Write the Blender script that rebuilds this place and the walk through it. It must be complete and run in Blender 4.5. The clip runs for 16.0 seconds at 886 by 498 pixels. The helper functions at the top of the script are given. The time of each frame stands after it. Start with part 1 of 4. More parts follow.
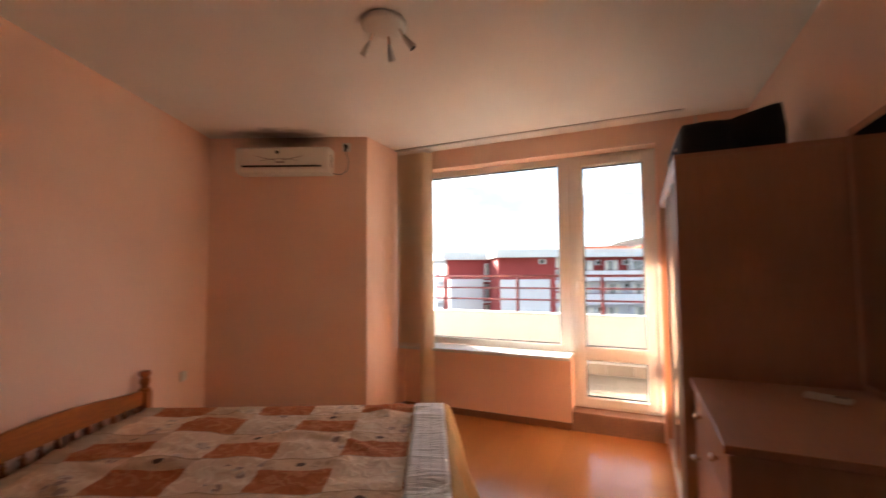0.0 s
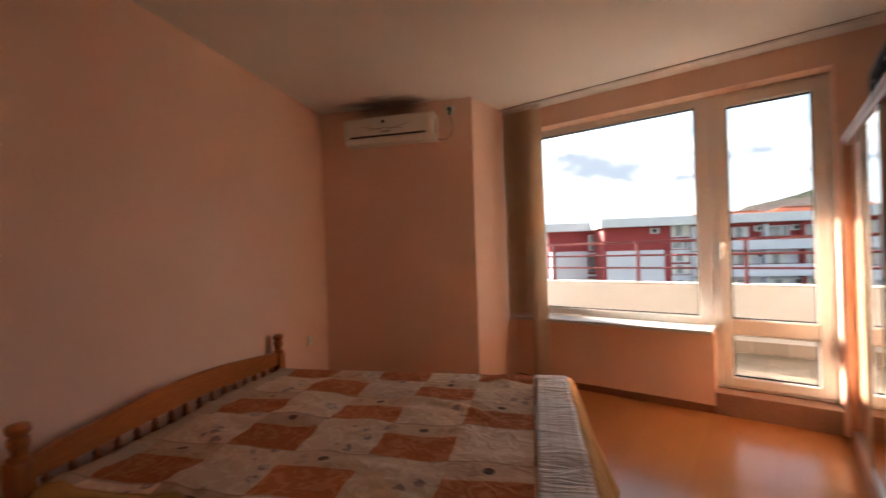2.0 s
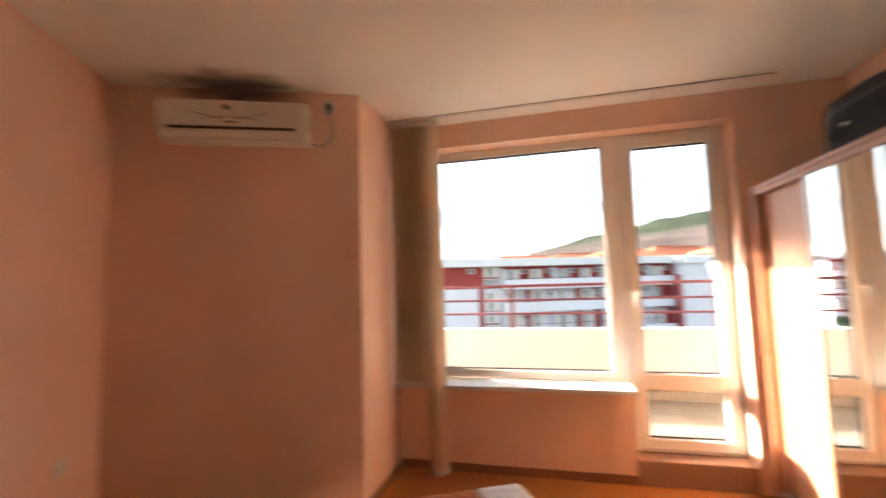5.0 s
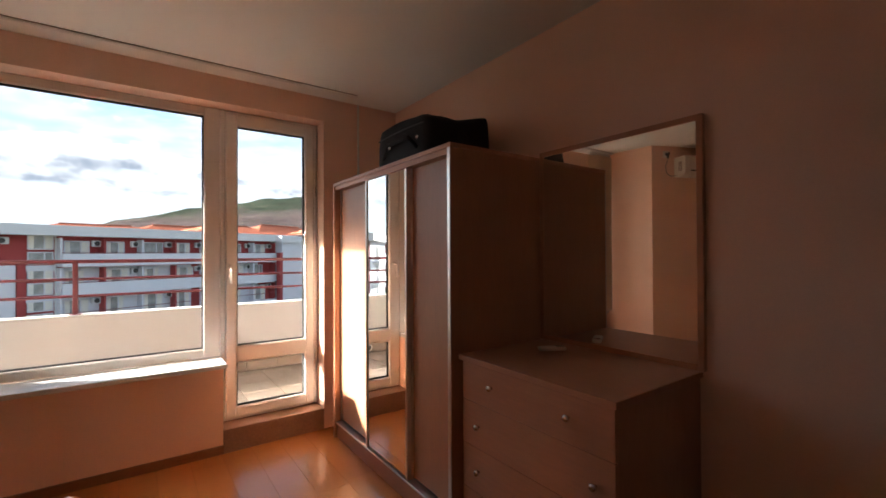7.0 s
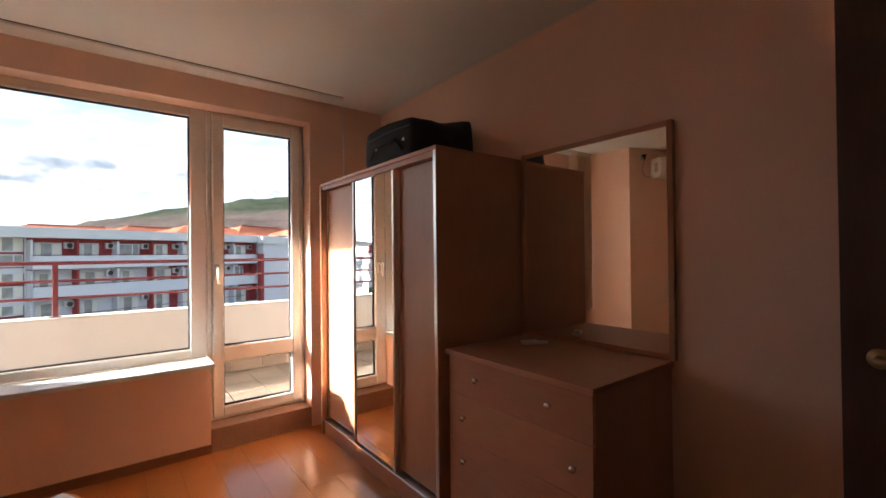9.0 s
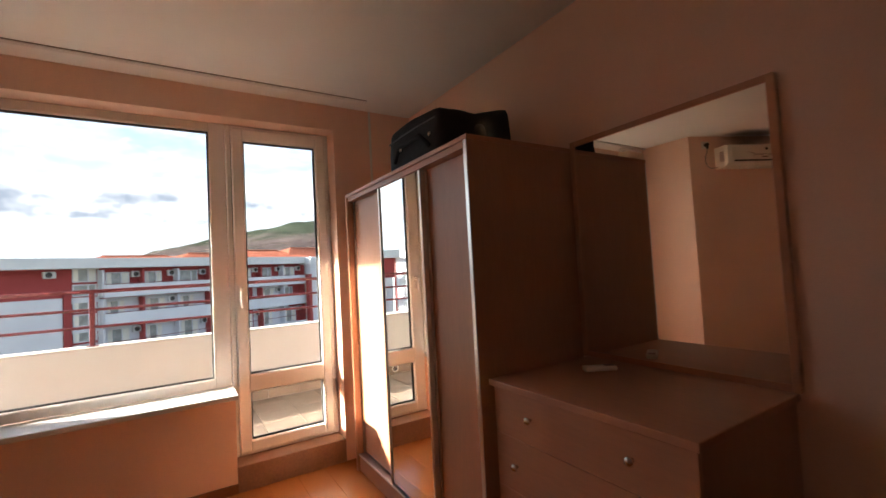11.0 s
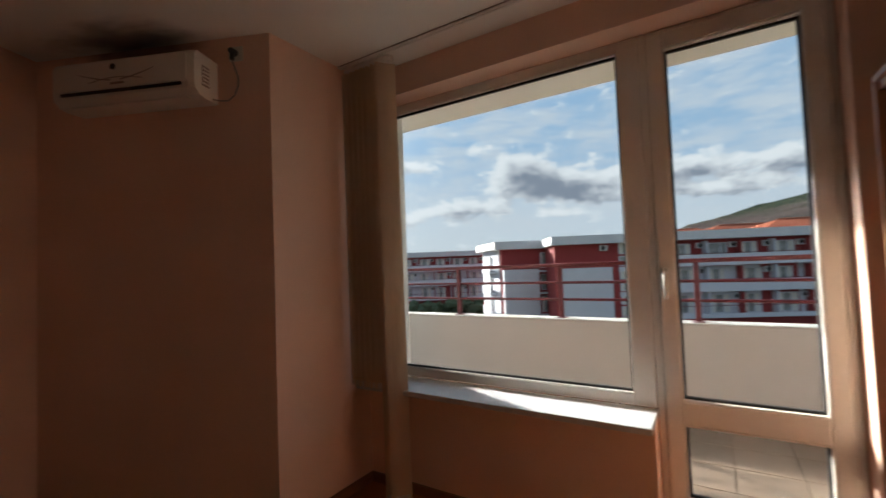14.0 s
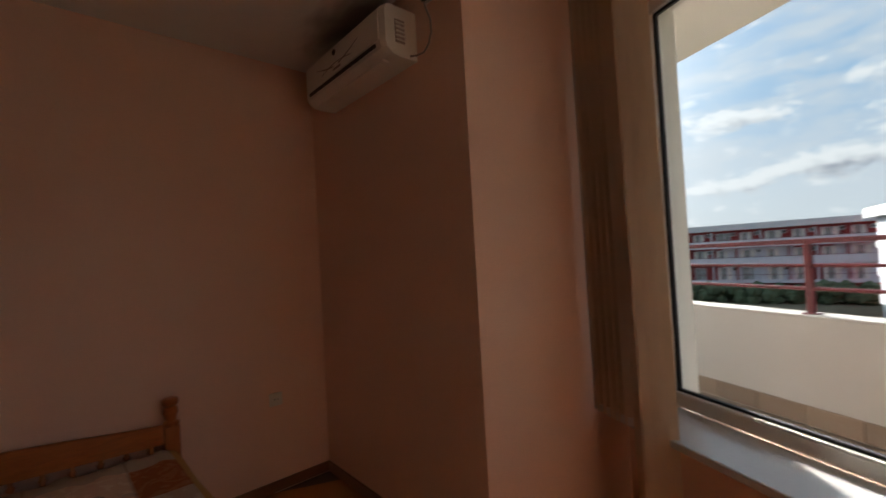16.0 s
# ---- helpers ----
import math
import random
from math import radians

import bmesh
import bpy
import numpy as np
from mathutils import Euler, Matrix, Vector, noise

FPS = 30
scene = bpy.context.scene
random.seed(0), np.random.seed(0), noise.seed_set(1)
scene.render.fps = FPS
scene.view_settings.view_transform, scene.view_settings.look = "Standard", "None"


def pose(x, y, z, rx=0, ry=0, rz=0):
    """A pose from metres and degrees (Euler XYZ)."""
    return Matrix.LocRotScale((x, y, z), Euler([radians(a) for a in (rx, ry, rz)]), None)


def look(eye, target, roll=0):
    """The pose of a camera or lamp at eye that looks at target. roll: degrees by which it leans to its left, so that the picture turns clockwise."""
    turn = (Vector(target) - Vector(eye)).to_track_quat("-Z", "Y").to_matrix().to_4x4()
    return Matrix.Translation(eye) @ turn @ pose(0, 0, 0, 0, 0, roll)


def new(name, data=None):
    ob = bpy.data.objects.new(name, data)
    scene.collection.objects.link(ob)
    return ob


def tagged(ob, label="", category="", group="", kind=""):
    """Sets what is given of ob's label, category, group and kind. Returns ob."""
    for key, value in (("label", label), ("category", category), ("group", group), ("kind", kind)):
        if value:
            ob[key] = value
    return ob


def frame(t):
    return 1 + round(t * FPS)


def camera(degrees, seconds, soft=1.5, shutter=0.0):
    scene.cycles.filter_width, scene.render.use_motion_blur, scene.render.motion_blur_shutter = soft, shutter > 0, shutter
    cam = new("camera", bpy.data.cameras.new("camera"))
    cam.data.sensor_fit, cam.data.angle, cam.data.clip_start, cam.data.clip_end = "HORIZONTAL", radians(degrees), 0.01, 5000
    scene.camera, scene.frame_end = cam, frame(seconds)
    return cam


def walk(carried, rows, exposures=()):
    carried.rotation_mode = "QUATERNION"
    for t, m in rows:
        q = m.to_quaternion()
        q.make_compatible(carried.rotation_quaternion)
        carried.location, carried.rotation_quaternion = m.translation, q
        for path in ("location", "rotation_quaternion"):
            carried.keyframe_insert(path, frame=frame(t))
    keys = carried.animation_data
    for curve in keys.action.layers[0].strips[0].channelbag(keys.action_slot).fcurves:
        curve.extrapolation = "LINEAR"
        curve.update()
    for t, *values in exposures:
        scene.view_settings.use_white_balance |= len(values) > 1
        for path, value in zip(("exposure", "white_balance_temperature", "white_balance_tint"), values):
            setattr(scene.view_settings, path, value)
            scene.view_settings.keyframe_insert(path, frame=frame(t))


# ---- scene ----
cam = camera(92.2, 16.0, soft=1.5, shutter=0.5)
PATH = [
    (0, (2.627, 1.348, 1.414), (1.796, 3.164, 1.525), -0.4),
    (0.5, (2.603, 1.384, 1.392), (1.48, 3.037, 1.475), -1.6),
    (1, (2.571, 1.374, 1.408), (1.407, 3.0, 1.435), -1.0),
    (1.5, (2.55, 1.403, 1.38), (1.489, 3.098, 1.405), -0.7),
    (2, (2.438, 1.463, 1.344), (1.212, 3.044, 1.346), -1.8),
    (2.5, (2.3, 1.567, 1.315), (0.691, 2.75, 1.432), 0.0),
    (3, (2.112, 1.658, 1.344), (0.35, 2.601, 1.407), -1.0),
    (3.5, (1.869, 1.765, 1.364), (0.158, 2.792, 1.499), -2.0),
    (4, (1.692, 1.944, 1.367), (0.116, 3.157, 1.577), -1.5),
    (4.5, (1.551, 2.056, 1.349), (0.279, 3.584, 1.564), -0.2),
    (5, (1.532, 2.09, 1.427), (1.047, 4.024, 1.584), -1.7),
    (5.2, (1.527, 2.091, 1.417), (1.378, 4.08, 1.562), -1.8),
    (7.5, (1.557, 1.924, 1.423), (2.757, 3.524, 1.414), 0.1),
    (8, (1.494, 1.902, 1.419), (2.682, 3.511, 1.389), 0.3),
    (10.3, (1.493, 2.001, 1.414), (2.764, 3.541, 1.535), -2.3),
    (10.5, (1.555, 2.041, 1.418), (2.76, 3.632, 1.534), -2.0),
    (11, (1.736, 2.186, 1.399), (2.798, 3.878, 1.489), -3.1),
    (11.5, (1.891, 2.336, 1.408), (2.751, 4.136, 1.558), -3.7),
    (12, (2.062, 2.494, 1.402), (2.345, 4.47, 1.528), -1.7),
    (12.5, (2.19, 2.676, 1.358), (2.193, 4.675, 1.397), -2.2),
    (13, (2.271, 2.875, 1.42), (2.062, 4.864, 1.482), -2.8),
    (13.5, (2.263, 3.047, 1.382), (1.601, 4.933, 1.458), -4.1),
    (14, (2.309, 3.21, 1.396), (1.245, 4.902, 1.474), -2.2),
    (14.5, (2.246, 3.391, 1.399), (0.969, 4.929, 1.467), -3.3),
    (15, (2.165, 3.575, 1.399), (0.704, 4.937, 1.505), -4.0),
    (15.5, (2.076, 3.816, 1.416), (0.325, 4.779, 1.504), -1.9),
    (16, (2.002, 3.99, 1.384), (0.094, 4.59, 1.425), -3.2),
]
EXPOSURES = [(0.0, 2.8, 6150, 10), (0.5, 2.7, 6150, 10), (1.0, 2.4, 6150, 10), (1.5, 2.3, 6150, 10), (2.5, 2.45, 6500, 10), (3.5, 3.0, 6600, 10), (4.5, 3.2, 6600, 10), (5.2, 2.65, 6450, 10),
             (7.3, 1.85, 6050, 10), (8.2, 1.95, 6050, 10), (10.3, 2.15, 6150, 10), (11.5, 1.85, 6200, 10), (12.5, 1.4, 6150, 8), (14.0, 0.73, 5850, 6), (15.0, 0.68, 5850, 6), (16.0, 0.85, 6000, 7)]
walk(cam, [(t, look(eye, target, roll)) for t, eye, target, roll in PATH], EXPOSURES)

# ---------------------------------------------------------------- light
SUN_FROM = Vector((-0.905, 0.38, 0.362)).normalized()
sun = new("sun", bpy.data.lights.new("sun", "SUN"))
sun.data.energy, sun.data.angle, sun.data.color = 5.0, radians(0.6), (1.0, 0.86, 0.68)
sun.matrix_world = look(SUN_FROM * 50, (0, 0, 0))


def build_world():
    w = bpy.data.worlds.new("sky")
    scene.world = w
    w.use_nodes = True
    n, l = w.node_tree.nodes, w.node_tree.links
    n.clear()
    out, bg = n.new("ShaderNodeOutputWorld"), n.new("ShaderNodeBackground")
    sky = n.new("ShaderNodeTexSky")
    sky.sky_type, sky.sun_disc = "NISHITA", False
    sky.sun_elevation = math.asin(SUN_FROM.z)
    sky.sun_rotation = math.atan2(SUN_FROM.x, SUN_FROM.y)
    sky.dust_density, sky.air_density, sky.ozone_density = 0.6, 1.0, 1.5
    co = n.new("ShaderNodeTexCoord")
    sep = n.new("ShaderNodeSeparateXYZ")
    l.new(co.outputs["Generated"], sep.inputs[0])

    def calc(op, a, b=None, c=None):
        k = n.new("ShaderNodeMath")
        k.operation = op
        for i, v in enumerate((a, b, c)):
            if isinstance(v, (int, float)):
                k.inputs[i].default_value = v
            elif v is not None:
                l.new(v, k.inputs[i])
        return k.outputs[0]

    az = calc("ARCTAN2", sep.outputs["X"], sep.outputs["Y"])
    el = calc("ARCSINE", sep.outputs["Z"])
    flat = n.new("ShaderNodeCombineXYZ")
    l.new(calc("MULTIPLY", az, 57.3), flat.inputs[0])
    l.new(calc("MULTIPLY", el, 57.3), flat.inputs[1])

    def vec(op, a, b):
        k = n.new("ShaderNodeVectorMath")
        k.operation = op
        for i, v in enumerate((a, b)):
            if isinstance(v, tuple):
                k.inputs[i].default_value = v
            else:
                l.new(v, k.inputs[i])
        return k.outputs["Value"] if op == "DOT_PRODUCT" else k.outputs["Vector"]

    def ramp(value, lo, hi, a=0.0, b=1.0):
        k = n.new("ShaderNodeMapRange")
        k.interpolation_type = "SMOOTHSTEP"
        for key, v in (("From Min", lo), ("From Max", hi), ("To Min", a), ("To Max", b)):
            k.inputs[key].default_value = v
        l.new(value, k.inputs["Value"])
        return k.outputs[0]

    def blend(f, a, b):
        k = n.new("ShaderNodeMix")
        k.data_type = "RGBA"
        l.new(f, k.inputs["Factor"])
        for key, v in (("A", a), ("B", b)):
            if isinstance(v, tuple):
                k.inputs[key].default_value = (*v, 1)
            else:
                l.new(v, k.inputs[key])
        return k.outputs["Result"]

    def noise_at(p, stretch, scale, detail, rough):
        k = n.new("ShaderNodeTexNoise")
        k.inputs["Scale"].default_value, k.inputs["Detail"].default_value, k.inputs["Roughness"].default_value = scale, detail, rough
        l.new(vec("MULTIPLY", p, stretch), k.inputs["Vector"])
        return k.outputs["Fac"]

    # cumulus banks: bearing, height, half width, half height in degrees, weight
    banks = ((-21.8, 12.4, 3.2, 2.0, 0.62), (-17.5, 10.0, 6.2, 1.9, 0.78), (-9.0, 8.2, 6.0, 1.0, 0.6), (-29.5, 7.4, 5.5, 1.2, 0.6), (-16.0, 6.2, 3.5, 0.6, 0.36),
             (-26.5, 15.0, 1.6, 0.8, 0.40), (-4.0, 10.4, 5.5, 1.4, 0.66), (6.5, 9.9, 4.5, 1.2, 0.58), (1.5, 7.6, 5.5, 0.9, 0.55), (15.0, 8.6, 6.0, 1.4, 0.42),
             (-39.0, 6.2, 4.0, 0.9, 0.45), (-38.0, 13.2, 5.0, 1.3, 0.40), (-70, 14, 14, 4, 0.45), (50, 14, 20, 5, 0.45))

    def density(p):
        total = calc("MULTIPLY", calc("SUBTRACT", noise_at(p, (0.7, 1.3, 1.0), 0.5, 7.0, 0.6), 0.5), 1.25)
        for a0, e0, sa, se, wt in banks:
            d = vec("MULTIPLY", vec("SUBTRACT", p, (a0, e0, 0.0)), (1 / sa, 1 / se, 0.0))
            total = calc("MULTIPLY_ADD", calc("POWER", 0.3679, vec("DOT_PRODUCT", d, d)), wt, total)
        return total

    here = flat.outputs[0]
    cover = ramp(density(here), 0.06, 0.36)
    # a cloud is grey where more cloud lies above it and towards the sun
    grey = ramp(density(vec("ADD", here, (-1.0, 0.9, 0.0))), 0.12, 0.80)
    wisps = calc("MULTIPLY", ramp(noise_at(here, (0.35, 1.2, 1.0), 0.30, 6.0, 0.62), 0.34, 0.66, 0.1, 0.85), ramp(el, 0.04, 0.12, 0.3, 1.0))
    low = blend(ramp(el, 0.06, 0.30), (3.15, 3.4, 3.6), (1.6, 2.5, 3.4))
    thin = n.new("ShaderNodeVectorMath")
    thin.operation, thin.inputs["Scale"].default_value = "SCALE", 0.8
    l.new(sky.outputs["Color"], thin.inputs[0])
    clear = blend(ramp(el, 0.2, 0.7, 0.05, 0.6), low, thin.outputs[0])
    hazy = blend(wisps, clear, (3.35, 3.5, 3.6))
    clouds = blend(cover, hazy, blend(grey, (4.4, 4.4, 4.3), (1.35, 1.5, 1.75)))
    # added fill round the sun: wide lobe, strong unseen core brightening the room
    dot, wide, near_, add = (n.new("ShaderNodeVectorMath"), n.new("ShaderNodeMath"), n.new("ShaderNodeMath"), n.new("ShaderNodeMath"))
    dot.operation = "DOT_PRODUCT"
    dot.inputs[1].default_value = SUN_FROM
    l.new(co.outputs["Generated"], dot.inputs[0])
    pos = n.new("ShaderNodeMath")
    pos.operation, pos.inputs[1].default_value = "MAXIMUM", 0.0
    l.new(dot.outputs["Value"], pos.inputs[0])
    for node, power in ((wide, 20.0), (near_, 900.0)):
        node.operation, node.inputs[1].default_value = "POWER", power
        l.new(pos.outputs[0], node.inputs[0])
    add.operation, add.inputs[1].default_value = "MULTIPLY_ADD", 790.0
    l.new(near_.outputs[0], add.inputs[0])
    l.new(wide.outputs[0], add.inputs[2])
    fill_glow = n.new("ShaderNodeVectorMath")
    fill_glow.operation = "SCALE"
    fill_glow.inputs[0].default_value = (9.6, 9.3, 8.9)
    l.new(add.outputs[0], fill_glow.inputs["Scale"])
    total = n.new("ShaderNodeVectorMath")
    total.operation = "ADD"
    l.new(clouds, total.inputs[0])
    l.new(fill_glow.outputs[0], total.inputs[1])
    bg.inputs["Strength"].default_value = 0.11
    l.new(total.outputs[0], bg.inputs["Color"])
    l.new(bg.outputs["Background"], out.inputs["Surface"])


build_world()


# ---------------------------------------------------------------- materials
def material(name, colour, rough=0.6, metal=0.0, vary=0.12, scale=6.0, fine=60.0, bump=0.15, stretch=(1, 1, 1), spec=0.5, island=False, coat=0.0):
    """A surface with a base colour, large blotches, a fine grain and a fine relief."""
    m = bpy.data.materials.new(name)
    m.use_nodes = True
    n, l = m.node_tree.nodes, m.node_tree.links
    b = n["Principled BSDF"]
    b.inputs["Roughness"].default_value, b.inputs["Metallic"].default_value = rough, metal
    b.inputs["Specular IOR Level"].default_value = spec
    b.inputs["Coat Weight"].default_value = coat
    b.inputs["Coat Roughness"].default_value = 0.15
    co, mp = n.new("ShaderNodeTexCoord"), n.new("ShaderNodeMapping")
    mp.inputs["Scale"].default_value = stretch
    l.new(co.outputs["Object"], mp.inputs["Vector"])
    a, f = n.new("ShaderNodeTexNoise"), n.new("ShaderNodeTexNoise")
    a.inputs["Scale"].default_value, a.inputs["Detail"].default_value = scale, 4
    f.inputs["Scale"].default_value, f.inputs["Detail"].default_value = fine, 3
    l.new(mp.outputs["Vector"], a.inputs["Vector"])
    l.new(mp.outputs["Vector"], f.inputs["Vector"])
    add = n.new("ShaderNodeMath")
    add.operation = "ADD"
    l.new(a.outputs["Fac"], add.inputs[0])
    l.new(f.outputs["Fac"], add.inputs[1])
    last = add.outputs[0]
    if island:
        info, more = n.new("ShaderNodeObjectInfo"), n.new("ShaderNodeMath")
        more.operation = "ADD"
        l.new(last, more.inputs[0])
        l.new(info.outputs["Random"], more.inputs[1])
        half = n.new("ShaderNodeMath")
        half.operation, half.inputs[1].default_value = "SUBTRACT", 0.5
        l.new(more.outputs[0], half.inputs[0])
        last = half.outputs[0]
    rng = n.new("ShaderNodeMapRange")
    rng.inputs["From Min"].default_value, rng.inputs["From Max"].default_value = 0.6, 1.4
    rng.inputs["To Min"].default_value, rng.inputs["To Max"].default_value = 1 - vary, 1 + vary
    l.new(last, rng.inputs["Value"])
    mul = n.new("ShaderNodeVectorMath")
    mul.operation = "SCALE"
    mul.inputs[0].default_value = colour[:3]
    l.new(rng.outputs[0], mul.inputs["Scale"])
    l.new(mul.outputs[0], b.inputs["Base Color"])
    if bump:
        bp = n.new("ShaderNodeBump")
        bp.inputs["Strength"].default_value, bp.inputs["Distance"].default_value = bump, 0.004
        l.new(f.outputs["Fac"], bp.inputs["Height"])
        l.new(bp.outputs["Normal"], b.inputs["Normal"])
    m["mul"] = mul.name
    return m


def stained(m, centre, radii, turn, tint):
    """Lays a sooty smudge of its own shape on a material, in object space."""
    n, l = m.node_tree.nodes, m.node_tree.links
    b = n["Principled BSDF"]
    src = n[m["mul"]].outputs[0]
    co, mp = n.new("ShaderNodeTexCoord"), n.new("ShaderNodeMapping")
    mp.vector_type = "TEXTURE"
    mp.inputs["Location"].default_value, mp.inputs["Scale"].default_value = centre, radii
    mp.inputs["Rotation"].default_value = (0, 0, radians(turn))
    l.new(co.outputs["Object"], mp.inputs["Vector"])
    nz, ln, ad = n.new("ShaderNodeTexNoise"), n.new("ShaderNodeVectorMath"), n.new("ShaderNodeMath")
    nz.inputs["Scale"].default_value = 1.6
    l.new(mp.outputs["Vector"], nz.inputs["Vector"])
    ln.operation = "LENGTH"
    l.new(mp.outputs["Vector"], ln.inputs[0])
    ad.operation = "ADD"
    l.new(ln.outputs["Value"], ad.inputs[0])
    l.new(nz.outputs["Fac"], ad.inputs[1])
    rg = n.new("ShaderNodeMapRange")
    rg.interpolation_type = "SMOOTHSTEP"
    rg.inputs["From Min"].default_value, rg.inputs["From Max"].default_value = 0.75, 1.6
    rg.inputs["To Min"].default_value, rg.inputs["To Max"].default_value = 0.8, 0.0
    l.new(ad.outputs[0], rg.inputs["Value"])
    mx = n.new("ShaderNodeMix")
    mx.data_type = "RGBA"
    l.new(rg.outputs[0], mx.inputs["Factor"])
    l.new(src, mx.inputs["A"])
    mx.inputs["B"].default_value = (*tint, 1)
    l.new(mx.outputs["Result"], b.inputs["Base Color"])


def glass_material():
    m = bpy.data.materials.new("window_glass")
    m.use_nodes = True
    n, l = m.node_tree.nodes, m.node_tree.links
    n.clear()
    out, mix, tr, gl, fr = (n.new("ShaderNode" + k) for k in ("OutputMaterial", "MixShader", "BsdfTransparent", "BsdfGlossy", "Fresnel"))
    tr.inputs["Color"].default_value = (0.985, 0.99, 0.985, 1)
    gl.inputs["Roughness"].default_value = 0.0
    fr.inputs["IOR"].default_value = 1.22
    l.new(fr.outputs[0], mix.inputs[0])
    l.new(tr.outputs[0], mix.inputs[1])
    l.new(gl.outputs[0], mix.inputs[2])
    l.new(mix.outputs[0], out.inputs["Surface"])
    return m


def mirror_material():
    m = bpy.data.materials.new("mirror_silver")
    m.use_nodes = True
    b = m.node_tree.nodes["Principled BSDF"]
    b.inputs["Base Color"].default_value = (0.88, 0.9, 0.88, 1)
    b.inputs["Metallic"].default_value, b.inputs["Roughness"].default_value = 1.0, 0.01
    return m


def quilt_material():
    """Patchwork: alternating cream and rust cells with printed motifs, a white band and an ochre border."""
    m = bpy.data.materials.new("patchwork_quilt")
    m.use_nodes = True
    n, l = m.node_tree.nodes, m.node_tree.links
    b = n["Principled BSDF"]
    b.inputs["Roughness"].default_value = 0.85
    b.inputs["Specular IOR Level"].default_value = 0.15

    def math_node(op, a, c=None):
        k = n.new("ShaderNodeMath")
        k.operation = op
        for i, v in enumerate((a, c)):
            if v is None:
                continue
            if isinstance(v, (int, float)):
                k.inputs[i].default_value = v
            else:
                l.new(v, k.inputs[i])
        return k.outputs[0]

    def mix(f, a, c):
        k = n.new("ShaderNodeMix")
        k.data_type = "RGBA"
        l.new(f, k.inputs["Factor"])
        for key, v in (("A", a), ("B", c)):
            if isinstance(v, tuple):
                k.inputs[key].default_value = (*v, 1)
            else:
                l.new(v, k.inputs[key])
        return k.outputs["Result"]

    at = n.new("ShaderNodeAttribute")
    at.attribute_name = "cloth"
    sp = n.new("ShaderNodeSeparateXYZ")
    l.new(at.outputs["Vector"], sp.inputs[0])
    u, v = sp.outputs["X"], sp.outputs["Y"]
    cu, cv = math_node("DIVIDE", math_node("SUBTRACT", u, 0.187), 0.345), math_node("DIVIDE", math_node("SUBTRACT", v, 0.147), 0.343)
    iu, iv = math_node("FLOOR", cu), math_node("FLOOR", cv)
    fu, fv = math_node("FRACT", cu), math_node("FRACT", cv)
    odd = math_node("MODULO", math_node("ADD", math_node("ADD", iu, iv), 100), 2.0)
    cell = n.new("ShaderNodeCombineXYZ")
    l.new(iu, cell.inputs[0])
    l.new(iv, cell.inputs[1])
    rnd = n.new("ShaderNodeTexWhiteNoise")
    l.new(cell.outputs[0], rnd.inputs["Vector"])
    leafy = n.new("ShaderNodeTexNoise")
    leafy.inputs["Scale"].default_value, leafy.inputs["Detail"].default_value = 16, 1.5
    leafy.inputs["Distortion"].default_value = 1.2
    l.new(at.outputs["Vector"], leafy.inputs["Vector"])
    spots = n.new("ShaderNodeTexVoronoi")
    spots.inputs["Scale"].default_value = 11
    l.new(at.outputs["Vector"], spots.inputs["Vector"])
    motif = math_node("LESS_THAN", spots.outputs["Distance"], math_node("MULTIPLY", leafy.outputs["Fac"], 0.62))
    swirl = math_node("GREATER_THAN", leafy.outputs["Fac"], 0.55)
    right = math_node("GREATER_THAN", fu, 0.45)
    low = math_node("GREATER_THAN", fv, 0.40)
    cream = mix(math_node("MULTIPLY", math_node("MULTIPLY", motif, right), 0.75), (0.66, 0.49, 0.345), (0.24, 0.15, 0.14))
    cream = mix(math_node("MULTIPLY", swirl, 0.5), cream, (0.80, 0.69, 0.54))
    rust = mix(math_node("MULTIPLY", swirl, 0.45), (0.42, 0.135, 0.048), (0.58, 0.29, 0.14))
    rust = mix(low, mix(math_node("MULTIPLY", motif, 0.35), (0.56, 0.39, 0.255), (0.34, 0.18, 0.11)), rust)
    patch = mix(odd, cream, rust)
    shade = n.new("ShaderNodeMix")
    shade.data_type, shade.blend_type = "RGBA", "MULTIPLY"
    shade.inputs["Factor"].default_value = 1.0
    tone = n.new("ShaderNodeMapRange")
    tone.inputs["To Min"].default_value, tone.inputs["To Max"].default_value = 0.98, 1.32
    l.new(rnd.outputs["Value"], tone.inputs["Value"])
    l.new(patch, shade.inputs["A"])
    l.new(tone.outputs[0], shade.inputs["B"])
    patch = mix(math_node("LESS_THAN", u, 0.187), shade.outputs["Result"], (0.60, 0.48, 0.35))
    du, dv = math_node("SUBTRACT", fu, 0.5), math_node("SUBTRACT", fv, 0.2)
    dot = math_node("LESS_THAN", math_node("ADD", math_node("MULTIPLY", du, du), math_node("MULTIPLY", dv, dv)), 0.0045)
    patch = mix(math_node("MULTIPLY", math_node("MULTIPLY", dot, odd), 0.85), patch, (0.045, 0.018, 0.016))
    seam = math_node("LESS_THAN", fv, 0.03)
    patch = mix(math_node("MULTIPLY", seam, 0.45), patch, (0.30, 0.16, 0.08))
    ruche = n.new("ShaderNodeTexNoise")
    ruche.inputs["Scale"].default_value, ruche.inputs["Detail"].default_value = 5, 2
    mp = n.new("ShaderNodeMapping")
    mp.inputs["Scale"].default_value = (1.2, 11.0, 1.0)
    l.new(at.outputs["Vector"], mp.inputs["Vector"])
    l.new(mp.outputs["Vector"], ruche.inputs["Vector"])
    stitch = math_node("LESS_THAN", math_node("FRACT", math_node("DIVIDE", math_node("SUBTRACT", u, 1.92), 0.055)), 0.09)
